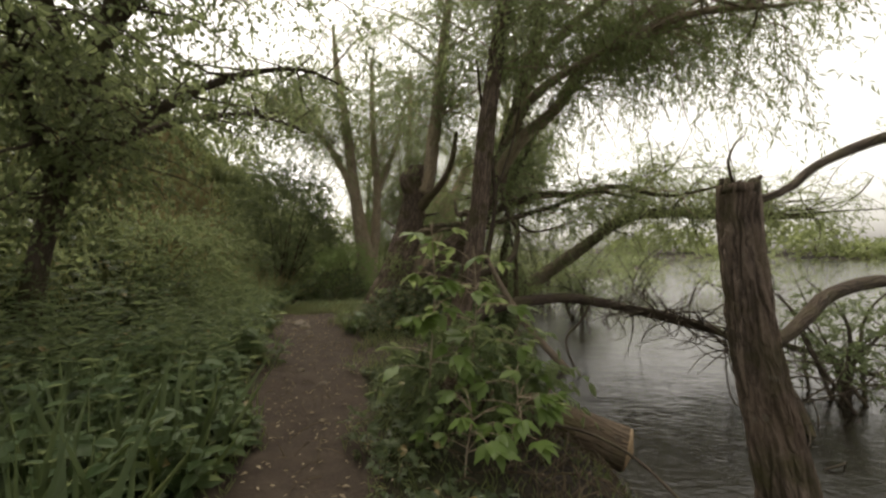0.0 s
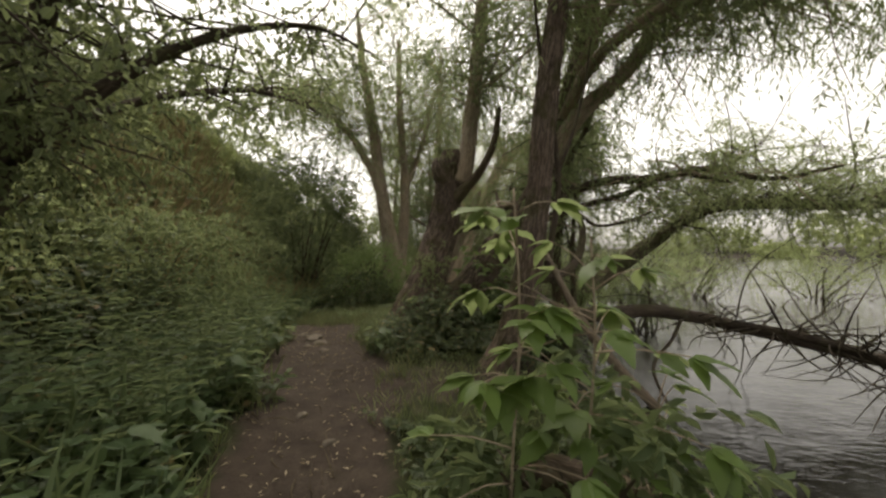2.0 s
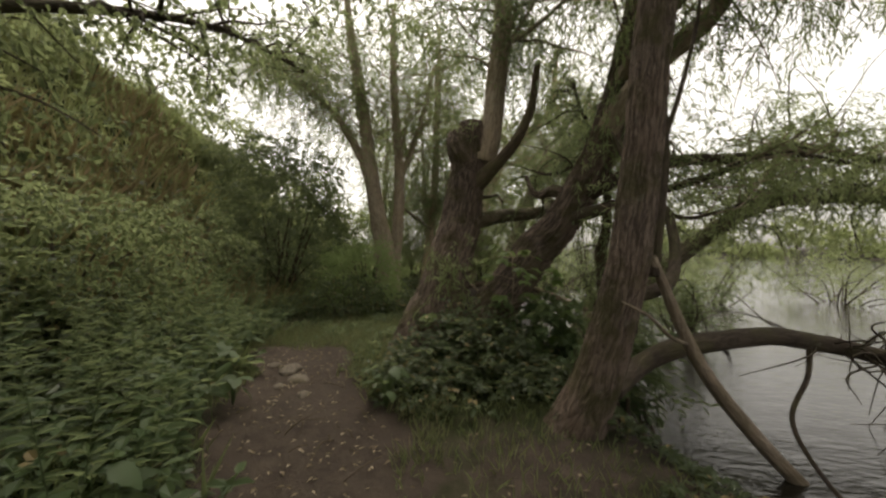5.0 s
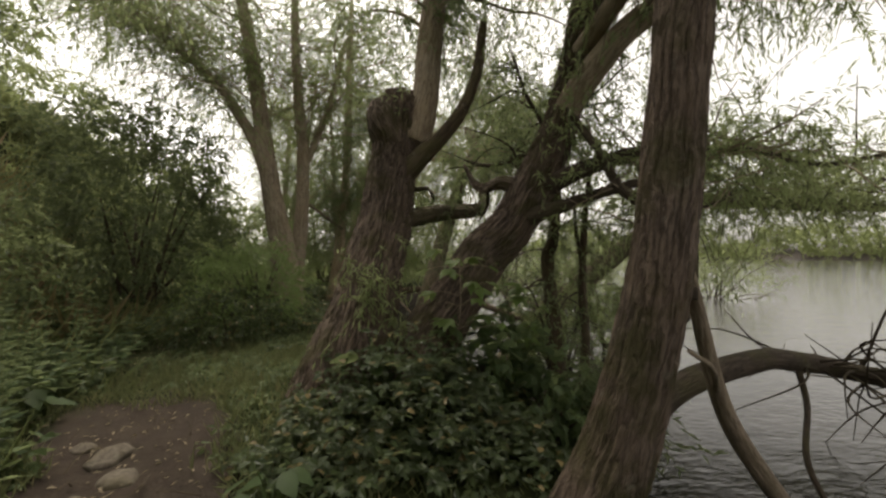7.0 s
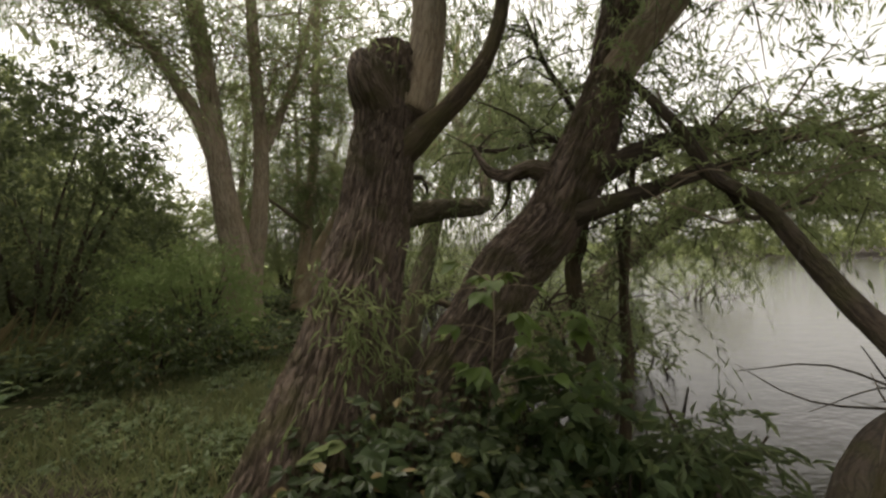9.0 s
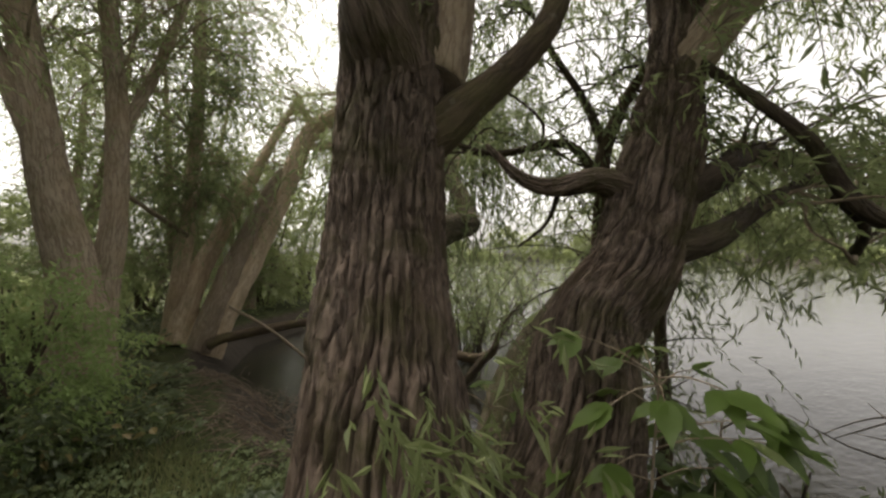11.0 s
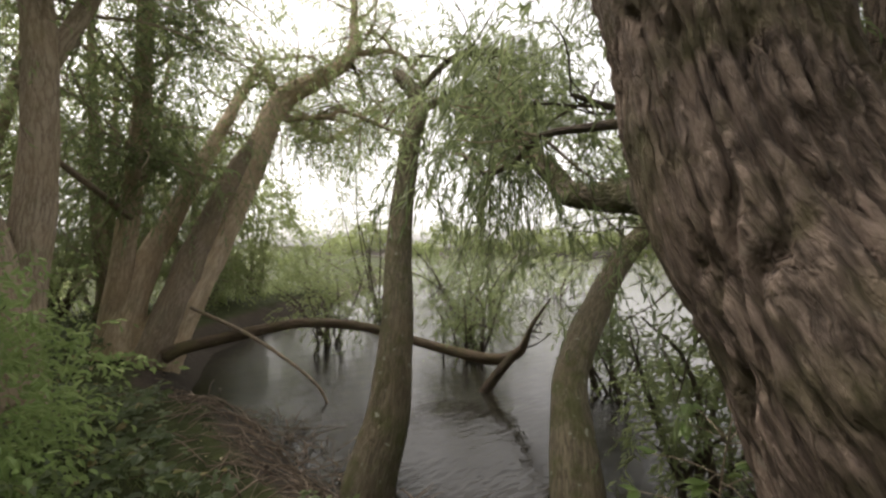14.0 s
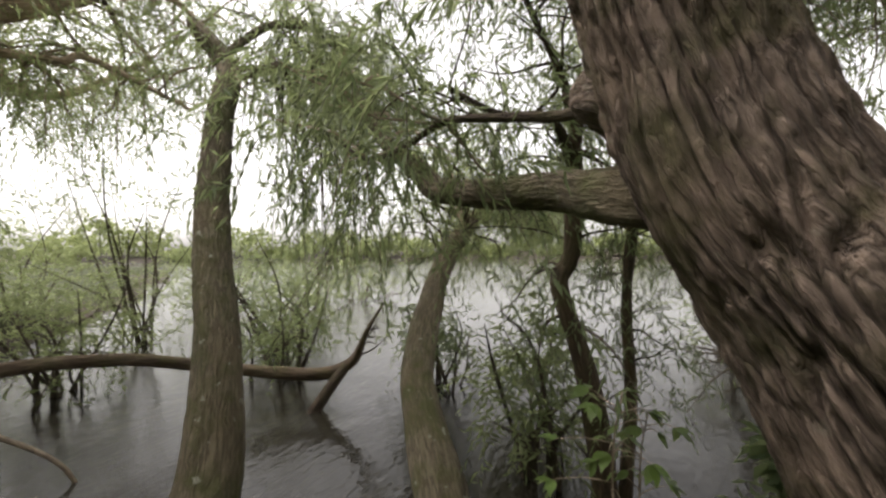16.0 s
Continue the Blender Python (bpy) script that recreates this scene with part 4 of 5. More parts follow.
def background_willow(x, y, tall, n, seed):
    """A leafy willow standing behind the others."""
    z = float(height(x, y))
    t = thing("background_willow", (x, y, z), "tall grey-green willow standing behind the leaning ones", "tree", "willows behind")
    g = np.random.default_rng(seed)
    stems = []
    for k in range(3):
        a = g.uniform(0, 6.28)
        dx, dy = 0.22 * tall * math.cos(a), 0.22 * tall * math.sin(a)
        stems.append([(x + 0.1 * k, y, z - 0.2, 0.17), (x + 0.3 * dx, y + 0.3 * dy, z + 0.3 * tall, 0.12), (x + 0.7 * dx, y + 0.7 * dy, z + 0.65 * tall, 0.08), (x + dx, y + dy, z + tall, 0.02)])
        limb("stem", stems[-1], BARK_GREY, t, sides=18, step=0.12, rough=0.006, knots=0.05, seed=seed + k)
    bs = boughs(stems, 110, z + 0.12 * tall, 0.3 * tall, 0.3, seed=seed, rad=0.024)
    joined("branchwork", bs, BARK_GREY, t, label="slender leafy branches", kind="stuff")
    crown(t, bs, n, 0.85, 13, 0.13, 0.2, LEAF_WILLOW_LIGHT, BARK_DARK, 0.8, "narrow grey-green leaves")


def low_branch():
    t = thing("fallen_branch", (2.5, 8.9, 0.2), "dark fallen branch lying low over the lake with bare twigs", "branch")
    a = [(0.30, 6.92, 0.30, 0.08), (0.80, 7.38, 0.46, 0.085), (1.35, 7.62, 0.55, 0.092), (2.1, 7.85, 0.58, 0.092), (2.6, 7.98, 0.50, 0.085), (3.0, 8.02, 0.42, 0.077), (3.7, 7.8, 0.26, 0.067), (4.62, 7.6, 0.04, 0.058), (5.45, 7.5, -0.1, 0.05), (6.6, 7.2, -0.5, 0.03)]
    limb("branch", a, BARK_DARK, t, sides=24, rough=0.004, knots=0.05, seed=111)
    b = [(2.5, 7.95, 0.5, 0.026), (2.3, 7.7, 0.25, 0.022), (1.95, 7.4, -0.05, 0.02), (2.0, 7.15, -0.4, 0.018), (2.2, 6.9, -0.7, 0.015)]
    limb("side_branch", b, BARK_DARK, t, sides=10, seed=112)
    c = [(3.0, 8.02, 0.42, 0.06), (3.5, 7.2, 0.40, 0.055), (3.9, 6.4, 0.25, 0.055), (4.1, 5.8, -0.1, 0.05), (4.05, 5.3, -0.6, 0.04), (4.0, 5.1, -0.9, 0.03)]
    limb("side_branch", c, BARK_DARK, t, sides=14, knots=0.06, seed=113)
    g = np.random.default_rng(5)
    s = spline(a, 0.1)
    tangle = []
    for line in (s[24:], spline(c, 0.1)):
        for _ in range(75):
            p = line[g.integers(len(line)), :3]
            d = unit(np.array([g.normal(), g.normal() - 0.5, g.normal() * 0.35]))
            L = g.uniform(0.4, 1.5)
            m = p + d * L * 0.5 + g.normal(size=3) * 0.15
            q = m + unit(d + g.normal(size=3) * 0.6) * L * 0.5
            tangle.append([(*p, 0.011), (*m, 0.008), (*q, 0.003)])
    joined("twigwork", tangle, BARK_DARK, t, label="tangle of bare dark twigs", kind="stuff")
    for k in range(38):
        p = s[g.integers(24, len(s) - 2), :3]
        d = unit(np.array([g.normal(), g.normal() - 0.4, g.normal() * 0.4 + 0.12]))
        L = g.uniform(0.5, 1.7)
        m = p + d * L * 0.5 + g.normal(size=3) * 0.12
        q = m + unit(d + g.normal(size=3) * 0.5) * L * 0.5
        limb("twig", [(*p, 0.012), (*m, 0.009), (*q, 0.003)], BARK_DARK, t, sides=6, step=0.12, seed=k)
    return t


def dead_post():
    t = thing("dead_stump", (1.95, 2.8, -0.2), "tall dead tree stump with a broken top by the water", "tree stump")
    D = [(2.00, 2.78, -0.75, 0.171), (1.96, 2.79, -0.10, 0.140), (1.92, 2.80, 0.25, 0.122), (1.86, 2.82, 0.61, 0.104), (1.76, 2.83, 1.22, 0.088), (1.73, 2.84, 1.54, 0.083), (1.73, 2.84, 1.74, 0.081)]
    limb("trunk", D, BARK_OLD, t, "rough dark trunk", sides=110, step=0.022, rough=0.009, knots=0.07, seed=121)
    g = np.random.default_rng(3)
    for k in range(9):
        a = k * 0.7
        p = np.array([1.73 + 0.065 * math.cos(a), 2.84 + 0.065 * math.sin(a), 1.70])
        limb("splinter", [(*p, 0.026), (*(p + [0, 0, 0.04]), 0.020), (*(p + [g.normal() * 0.01, g.normal() * 0.01, 0.05 + g.uniform(0, 0.04)]), 0.008)], BARK_DARK, t, sides=5, step=0.03, seed=k)
    limb("branch", [(1.78, 2.86, 1.66, 0.02), (1.90, 2.90, 1.69, 0.02), (2.05, 2.95, 1.75, 0.02), (2.23, 3.02, 1.87, 0.022), (2.63, 3.11, 2.03, 0.028), (3.2, 3.3, 2.15, 0.02)], BARK_DARK, t, "crooked dead branch", sides=12, rough=0.002, knots=0.08, seed=122)
    limb("branch", [(1.86, 2.84, 0.96, 0.02), (1.98, 2.88, 1.02, 0.03), (2.13, 2.96, 1.10, 0.034), (2.34, 3.08, 1.20, 0.033), (2.74, 3.22, 1.26, 0.033), (3.3, 3.4, 1.2, 0.02)], BARK_DARK, t, "crooked dead branch", sides=12, rough=0.002, knots=0.08, seed=123)
    limb("branch", [(1.88, 2.86, 0.9, 0.02), (1.96, 2.9, 0.55, 0.022), (2.1, 3.0, 0.2, 0.025), (2.3, 3.2, -0.3, 0.025), (2.4, 3.3, -0.7, 0.02)], BARK_DARK, t, sides=10, knots=0.06, seed=125)
    limb("twig", [(1.72, 2.86, 1.75, 0.008), (1.70, 2.87, 1.86, 0.007), (1.74, 2.88, 1.95, 0.005), (1.80, 2.9, 2.0, 0.003)], BARK_DARK, t, sides=6, seed=124)
    return t


def logs():
    t = thing("fallen_log", (1.1, 4.2, -0.2), "sawn fallen log lying at the lake edge", "log")
    limb("log", [(0.15, 4.55, 0.10, 0.15), (0.6, 4.38, 0.07, 0.16), (1.2, 4.14, -0.03, 0.165), (1.63, 3.97, -0.12, 0.165)], BARK_LOG, t, sides=40, step=0.04, rough=0.006, knots=0.03, seed=131, cap=False)
    V, F, al = tube([(1.60, 3.985, -0.113, 0.160), (1.645, 3.965, -0.124, 0.158)], 28, 0.02, rough=0.004, seed=4)
    q, tr = fix_tris(F)
    part("cut_face", mesh_of("cut_face", V, np.vstack([q[:, [0, 1, 2]], q[:, [0, 2, 3]], tr]), WOOD_CUT, True, al), t, "pale sawn end")
    u = thing("mossy_branch", (1.2, 3.7, -0.3), "rotting branch in the mud at the bank", "branch")
    limb("branch", [(0.9, 4.0, -0.2, 0.06), (1.2, 3.6, -0.3, 0.065), (1.45, 3.1, -0.38, 0.06), (1.6, 2.7, -0.5, 0.05)], BARK_GREY, u, sides=16, rough=0.003, knots=0.05, seed=132)
    w = thing("bare_switch", (1.2, 3.6, 0.1), "long bare switch bent over the water", "branch")
    limb("switch", [(0.75, 4.0, 0.0, 0.012), (1.1, 3.75, 0.14, 0.012), (1.45, 3.45, 0.12, 0.010), (1.75, 3.1, -0.1, 0.008)], BARK_DARK, w, sides=6, seed=133)


for build in (pollard, leaning_willow, path_willow, arched_willow, water_stems, mossy_willow, pale_willow, many_stemmed, low_branch, dead_post, logs):
    build()


for k, (bx, by, tall) in enumerate(((-5.2, 19.2, 7.5), (-3.2, 20.0, 6.8), (-1.5, 21.5, 5.0))):
    background_willow(bx, by, tall, int(190 * tall), 700 + 10 * k)


# ---- shrubs, hedge and the dark tree over the bank ----
def blob_points(n, centre, size, hollow=0.55):
    d = unit(rng.normal(size=(n, 3)))
    r = rng.uniform(hollow, 1.0, n) ** 0.6
    lump = 1 + 0.22 * np.sin(5 * d[:, 0] + centre[0]) * np.sin(6 * d[:, 2] + centre[1]) + 0.12 * np.sin(11 * d[:, 1] + 9 * d[:, 0])
    return np.array(centre) + d * (r * lump)[:, None] * np.array(size)


def shrub(name, centre, size, n, leaf_len, leaf_w, mat, label, group="", stems=10, shape="broad", shoots_per=9):
    """A bush: stems from one foot, shoots through its whole volume."""
    cx, cy, cz = centre
    foot = float(height(cx, cy))
    t = thing(name, (cx, cy, foot), label, "shrub", group)
    g = np.random.default_rng(int(abs(cx * 100 + cy * 10)))
    lines = []
    for _ in range(stems):
        q = blob_points(1, centre, size, 0.3)[0]
        q[2] = max(q[2], foot + 0.3)
        p = np.array([cx + g.normal() * 0.12 * size[0], cy + g.normal() * 0.12 * size[1], foot - 0.05])
        m = 0.5 * (p + q) + np.array([0, 0, 0.12 * size[2]])
        r = 0.012 + 0.012 * size[2]
        lines.append([(*p, r), (*m, r * 0.7), (*q, r * 0.25)])
    joined("stemwork", lines, BARK_DARK, t, sides=5, kind="stuff")
    a = blob_points(n, centre, size)
    a[:, 2] = np.maximum(a[:, 2], height(a[:, 0], a[:, 1]) + 0.08)
    out = unit(a - np.array([cx, cy, cz - 0.4 * size[2]]))
    pos, d, ln, c = sprays(a, out, 0.3 + 0.12 * size[2], shoots_per, leaf_len, 0.7)
    leaves("crown", pos, d, ln, ln * leaf_w, mat, t, shape)
    return t


# the dark tree on the bank whose boughs hang over the path
def bank_tree():
    t = thing("dark_bank_tree", (-4.6, 4.6, 0.4), "dark leafy tree on the bank overhanging the path", "tree")
    A = [(-4.9, 4.9, 0.2, 0.13), (-4.75, 5.0, 1.5, 0.11), (-4.4, 5.1, 3.0, 0.10), (-4.0, 5.2, 4.6, 0.08), (-3.6, 5.2, 6.4, 0.05)]
    B = [(-4.45, 5.05, 2.3, 0.09), (-3.8, 5.6, 3.3, 0.07), (-3.1, 6.2, 4.0, 0.05), (-2.4, 6.9, 4.4, 0.03), (-1.8, 7.5, 4.3, 0.015)]
    C = [(-4.1, 5.15, 4.1, 0.08), (-3.4, 5.3, 4.9, 0.06), (-2.5, 5.8, 5.3, 0.045), (-1.7, 6.4, 5.2, 0.02)]
    # E and G: unseen overhead limbs, added to shade the nettles and path
    E = [(-4.4, 5.05, 3.2, 0.09), (-3.7, 4.0, 4.4, 0.07), (-2.8, 2.9, 5.2, 0.05), (-1.8, 1.9, 5.6, 0.03), (-1.0, 1.0, 5.7, 0.015)]
    G = [(-4.2, 5.1, 3.6, 0.08), (-3.2, 4.6, 4.8, 0.06), (-2.2, 4.2, 5.6, 0.04), (-1.2, 3.9, 6.0, 0.02)]
    H = [(-4.5, 5.1, 2.5, 0.06), (-4.35, 6.6, 3.5, 0.05), (-3.95, 8.0, 4.1, 0.035), (-3.4, 9.2, 4.1, 0.015)]
    D = [(-4.5, 5.0, 2.0, 0.07), (-4.0, 4.3, 2.7, 0.05), (-3.5, 3.8, 3.1, 0.03), (-3.0, 3.4, 3.2, 0.015)]
    limb("trunk", A, BARK_DARK, t, sides=28, rough=0.006, knots=0.04, seed=141)
    for k, l in enumerate((B, C, D, E, G, H)):
        limb("limb", l, BARK_DARK, t, sides=12, seed=142 + k)
    bs = boughs([A[1:], B, C, D, D, E[1:], G[1:], H[1:]], 210, 1.0, 1.3, 0.15, (-0.1, 0, 0), seed=146, rad=0.02)
    joined("branchwork", bs, BARK_DARK, t, kind="stuff")
    ends = np.vstack([np.array(l)[1:, :3] for l in bs])
    pick = rng.integers(len(ends), size=1900)
    pos, d, ln, c = sprays(ends[pick] + rng.normal(size=(1900, 3)) * 0.2, rng.normal(size=(1900, 3)) * [1, 1, 0.4], 0.45, 9, 0.075, 0.8)
    shoots("twigwork", c, BARK_DARK, t)
    leaves("crown", pos, d, ln, ln * 0.62, LEAF_DARK, t, "broad", "small dark green leaves")


bank_tree()
shrub("dark_elder_bush", (-6.2, 13.4, 2.3), (1.7, 1.5, 2.1), 1800, 0.10, 0.4, LEAF_ELDER, "rounded dark green bush at the foot of the bank", stems=14)
shrub("dark_elder_bush", (-8.0, 16.5, 2.6), (2.2, 2.0, 1.6), 1200, 0.12, 0.4, LEAF_DARK, "rounded dark green bush at the foot of the bank", stems=14)
shrub("leafy_bush", (-5.2, 17.4, 1.4), (1.3, 1.2, 1.6), 700, 0.11, 0.36, LEAF_WILLOW_LIGHT, "pale green bush behind the forked willow", stems=12)
shrub("bright_bush", (-3.65, 12.3, 0.65), (0.9, 0.85, 0.95), 1300, 0.06, 0.38, LEAF_FRESH, "dense bright green bush beside the bank", stems=16)
shrub("low_dark_bush", (-3.7, 11.5, 0.35), (0.75, 0.65, 0.5), 420, 0.07, 0.55, LEAF_BRAMBLE, "low dark green bramble bush beside the path")
for bx, by, bz, sx, sz in ((-5.2, 3.0, 1.0, 1.2, 1.1), (-5.6, 7.5, 1.1, 1.3, 0.9), (-4.6, 1.4, 0.8, 1.0, 1.0), (-6.6, 10.0, 1.3, 1.4, 0.9)):
    shrub("bank_shrub", (bx, by, float(height(bx, by)) + 0.4 * sz), (sx, sx, sz), 700, 0.075, 0.55, LEAF_DARK, "tangled dark green shrub on the bank", "shrubs on the bank")
for k, (bx, by) in enumerate(((-4.2, 22.0), (-1.0, 22.5), (0.6, 24.0), (-10.5, 21.0))):
    shrub("hedge_bush", (bx, by, 2.2 + 0.3 * math.sin(k * 2.1)), (1.9, 1.5, 2.6), 1000, 0.13, 0.36, LEAF_FAR if k % 2 else LEAF_WILLOW_LIGHT, "tall leafy bush behind the willows", "hedge behind the willows", stems=14)
for k in range(12):
    by = 3.5 + 2.1 * k
    bx = -10.6 - 0.9 * math.sin(k * 1.9) - 0.12 * k
    s = 1.0 + 0.45 * math.sin(k * 2.7 + 1)
    shrub("hill_bush", (bx, by, float(height(bx, by)) + 0.35 * s), (1.5 * s, 1.4 * s, 0.9 * s), 420, 0.13, 0.42, LEAF_FAR if k % 3 else LEAF_GRASS, "leafy green bush on the crest of the hill", "bushes on the hill", stems=8)


def drowned_willow(bx, by, w, hgt, n, seed, mat):
    """A low willow thicket standing in the lake: bare crossing stems below, drooping shoots above."""
    t = thing("drowned_willow", (bx, by, -0.9), "low willow thicket standing in the lake", "shrub", "willow thickets in the lake")
    g = np.random.default_rng(seed)
    stems = []
    for _ in range(14):
        a = g.uniform(0, 6.28)
        q = np.array([bx + math.cos(a) * w * g.uniform(0.4, 1.1), by + math.sin(a) * w * g.uniform(0.4, 1.1), g.uniform(-0.3, hgt)])
        p = np.array([bx + g.normal() * 0.2, by + g.normal() * 0.2, -0.95])
        stems.append([(*p, 0.03), (*(0.5 * (p + q) + g.normal(size=3) * 0.2 + [0, 0, 0.25]), 0.02), (*q, 0.006)])
    joined("stemwork", stems, BARK_DARK, t, sides=6, kind="stuff")
    a = blob_points(n, (bx, by, 0.30 * hgt), (w, w, 0.72 * hgt), 0.1)
    a[:, 2] = np.where(a[:, 2] < WATER_Z + 0.3, WATER_Z + rng.uniform(0.1, 1.2, n), a[:, 2])
    clump = 0.5 + 0.5 * np.sin(3.1 * a[:, 0] + seed) * np.sin(2.7 * a[:, 1]) * np.cos(3.3 * a[:, 2] + seed)
    a = a[rng.uniform(size=n) < 0.25 + 0.9 * clump]
    pos, d, ln, c = sprays(a, rng.normal(size=a.shape) * [1, 1, 0.45], 0.5, 12, 0.12, 0.7)
    d = unit(d * [1.5, 1.5, 0.6] + rng.normal(size=d.shape) * 0.35)
    pos[:, 2] = np.maximum(pos[:, 2], WATER_Z + 0.03)
    shoots("twigwork", c, BARK_DARK, t)
    leaves("crown", pos, d, ln, ln * 0.24, mat, t)


for k, (bx, by, w, hgt) in enumerate(((4.3, 16.5, 1.9, 2.3), (3.5, 20.3, 2.1, 4.6), (7.8, 19.5, 1.8, 1.8), 
                                      (5.4, 6.4, 1.0, 1.2), (7.6, 6.8, 1.4, 1.9), (12.5, 20.0, 2.8, 2.2), (8.5, 24.0, 2.8, 2.6), (3.0, 24.5, 2.2, 3.5), (1.35, 10.35, 0.65, 1.3), (0.85, 8.2, 0.4, 0.6), (0.9, 17.6, 1.2, 1.5), (2.9, 14.9, 1.0, 1.2), (3.4, 12.2, 0.9, 1.0))):
    drowned_willow(bx, by, w, hgt, int(210 * max(w, 0.95)), 300 + k, LEAF_WILLOW_LIGHT if k % 3 else LEAF_WILLOW)


# ---- herbs, brambles, grass and litter ----
def off_track(x, y, gap=0.55):
    wide = 0.28 * np.exp(-((y - 7.0) / 1.7) ** 2)
    return np.abs(x - track_x(y)) > gap + wide + 0.18 * np.sin(3.1 * y) + 0.08 * np.sin(7.7 * y + 1)


def on_land(x, y):
    return x < shore_x(y) - 0.25


def nettles():
    """Upright stalks with pairs of toothed leaves."""
    x, y, z = scatter(4200, -6.5, 0.2, -0.6, 15, lambda x, y: off_track(x, y, 0.62) & (x < track_x(y)) & (rng.uniform(size=len(x)) < np.exp(-np.maximum(track_x(y) - x - 1.2, 0) / 2.4)))
    n = len(x)
    edge = np.clip((track_x(y) - x - 0.5) / 1.2, 0.25, 1)
    tall = rng.uniform(0.35, 0.85, n) * (0.45 + 0.55 * edge)
    per = 12
    lean = rng.normal(size=(n, 3)) * 0.14 + [0.05, 0, 0]
    top = np.stack([x, y, z], -1) + np.stack([lean[:, 0], lean[:, 1], tall], -1)
    foot = np.stack([x, y, z], -1)
    t = (np.arange(per) // 2 + 1.2) / (per / 2 + 0.4)
    pos = foot[:, None] + (top - foot)[:, None] * t[None, :, None]
    az = rng.uniform(0, 6.28, n)[:, None] + (np.arange(per) % 2) * np.pi + (np.arange(per) // 2) * 1.57
    d = np.stack([np.cos(az), np.sin(az), -0.25 + 0.5 * t[None] + 0 * az], -1)
    ln = (0.155 * (1.1 - 0.45 * t))[None] * rng.uniform(0.75, 1.25, (n, 1))
    leaves("nettle_bed", pos.reshape(-1, 3), d.reshape(-1, 3), ln.ravel(), ln.ravel() * 0.5, LEAF_NETTLE, None, "broad", up=np.tile([0, 0, 1.0], (n * per, 1)) + rng.normal(size=(n * per, 3)) * 0.3, fold=0.12)
    tagged(bpy.context.scene.objects["nettle_bed"], "dense green nettles along the path", "nettles", kind="stuff")
    c = np.stack([foot, 0.5 * (foot + top) + lean * 0.1, top], 1)
    st = shoots("nettle_stalks", np.repeat(c, 2, 1)[:, [0, 2, 3, 4]], LEAF_NETTLE, None, 0.006)
    tagged(st, "thin green nettle stalks along the path", "nettles", kind="stuff")


nettles()


def bramble_patch(name, n, x0, x1, y0, y1, tall, keep, leaf_len, label, mat=None, leafw=0.62):
    x, y, z = scatter(n, x0, x1, y0, y1, keep)
    m = len(x)
    h = tall(x, y) * rng.uniform(0.05, 1.0, m) ** 0.6
    pos = np.stack([x, y, z + h], -1)
    az = rng.uniform(0, 6.28, m)
    d3, p3 = [], []
    for k in (-1.05, 0.0, 1.05):
        d3.append(np.stack([np.cos(az + k), np.sin(az + k), rng.normal(size=m) * 0.3 - 0.1], -1))
        p3.append(pos + d3[-1] * 0.012)
    pos3, dir3 = np.concatenate(p3), np.concatenate(d3)
    ln = np.tile(leaf_len * rng.uniform(0.6, 1.3, m), 3)
    up = np.tile(np.array([0, 0, 1.0]) + rng.normal(size=(m, 3)) * 0.4, (3, 1))
    ob = leaves(name, pos3, dir3, ln, ln * leafw, mat or LEAF_BRAMBLE, None, "broad", up=up, fold=0.1)
    return tagged(ob, label, "brambles", kind="stuff")


def verge(x, y):
    return on_land(x, y) & off_track(x, y, 0.5) & (x > track_x(y)) & (((x - 1.1) / 0.95) ** 2 + ((y - 3.7) / 0.85) ** 2 > 1) & (((x + 0.4) / 0.95) ** 2 + ((y - 6.0) / 0.85) ** 2 > 1 + 0.5 * np.sin(5 * x) * np.sin(6 * y)) & (((x + 2.3) / 0.75) ** 2 + ((y - 9.0) / 1.5) ** 2 > 1)


def verge_height(x, y):
    h = 0.14 + 0.12 * lumps(2.1 * x, 1.7 * y)
    h += 0.42 * np.exp(-(((x + 0.95) / 0.7) ** 2 + ((y - 7.45) / 0.6) ** 2)) + 0.28 * np.exp(-(((x + 1.1) / 0.6) ** 2 + ((y - 8.0) / 0.28) ** 2))
    h += 0.15 * np.exp(-(((x + 0.1) / 0.4) ** 2 + ((y - 3.8) / 0.7) ** 2))
    h += 0.42 * np.exp(-(((x + 0.55) / 0.6) ** 2 + ((y - 8.35) / 0.38) ** 2))
    h *= 1 - 0.85 * np.exp(-(((x + 0.35) / 0.9) ** 2 + ((y - 6.0) / 0.75) ** 2))
    return np.maximum(h, 0.03)


bramble_patch("verge_brambles", 11000, -2.6, 2.4, 1.0, 10.5, verge_height, verge, 0.062, "low dark brambles between path and water")
bramble_patch("foot_brambles", 1500, -1.75, 0.1, 7.25, 8.5, lambda x, y: np.maximum(0.06, 0.12 + smooth((x + 1.9) / 0.7) * smooth((y - 7.2) / 0.6) * (0.20 + 0.42 * lumps(3.1 * x, 2.7 * y + 1))), lambda x, y: on_land(x, y), 0.075, "dark brambles round the foot of the willows")
bramble_patch("bank_brambles", 14000, -8.5, -1.2, -0.8, 17, lambda x, y: 0.22 + 0.5 * smooth((track_x(y) - x - 0.7) / 1.5) * (0.75 + 0.6 * lumps(1.4 * x, 1.2 * y)),
              lambda x, y: off_track(x, y, 0.62) & (x < track_x(y)), 0.098, "tangled green brambles covering the bank")
bramble_patch("far_brambles", 6000, -4.5, 0, 11.6, 20, lambda x, y: 0.3 + 0.2 * lumps(x, y), lambda x, y: on_land(x, y) & off_track(x, y, 0.45) & (x > track_x(y)) & (x < shore_x(y) - 1.0), 0.08, "green undergrowth beneath the willows")
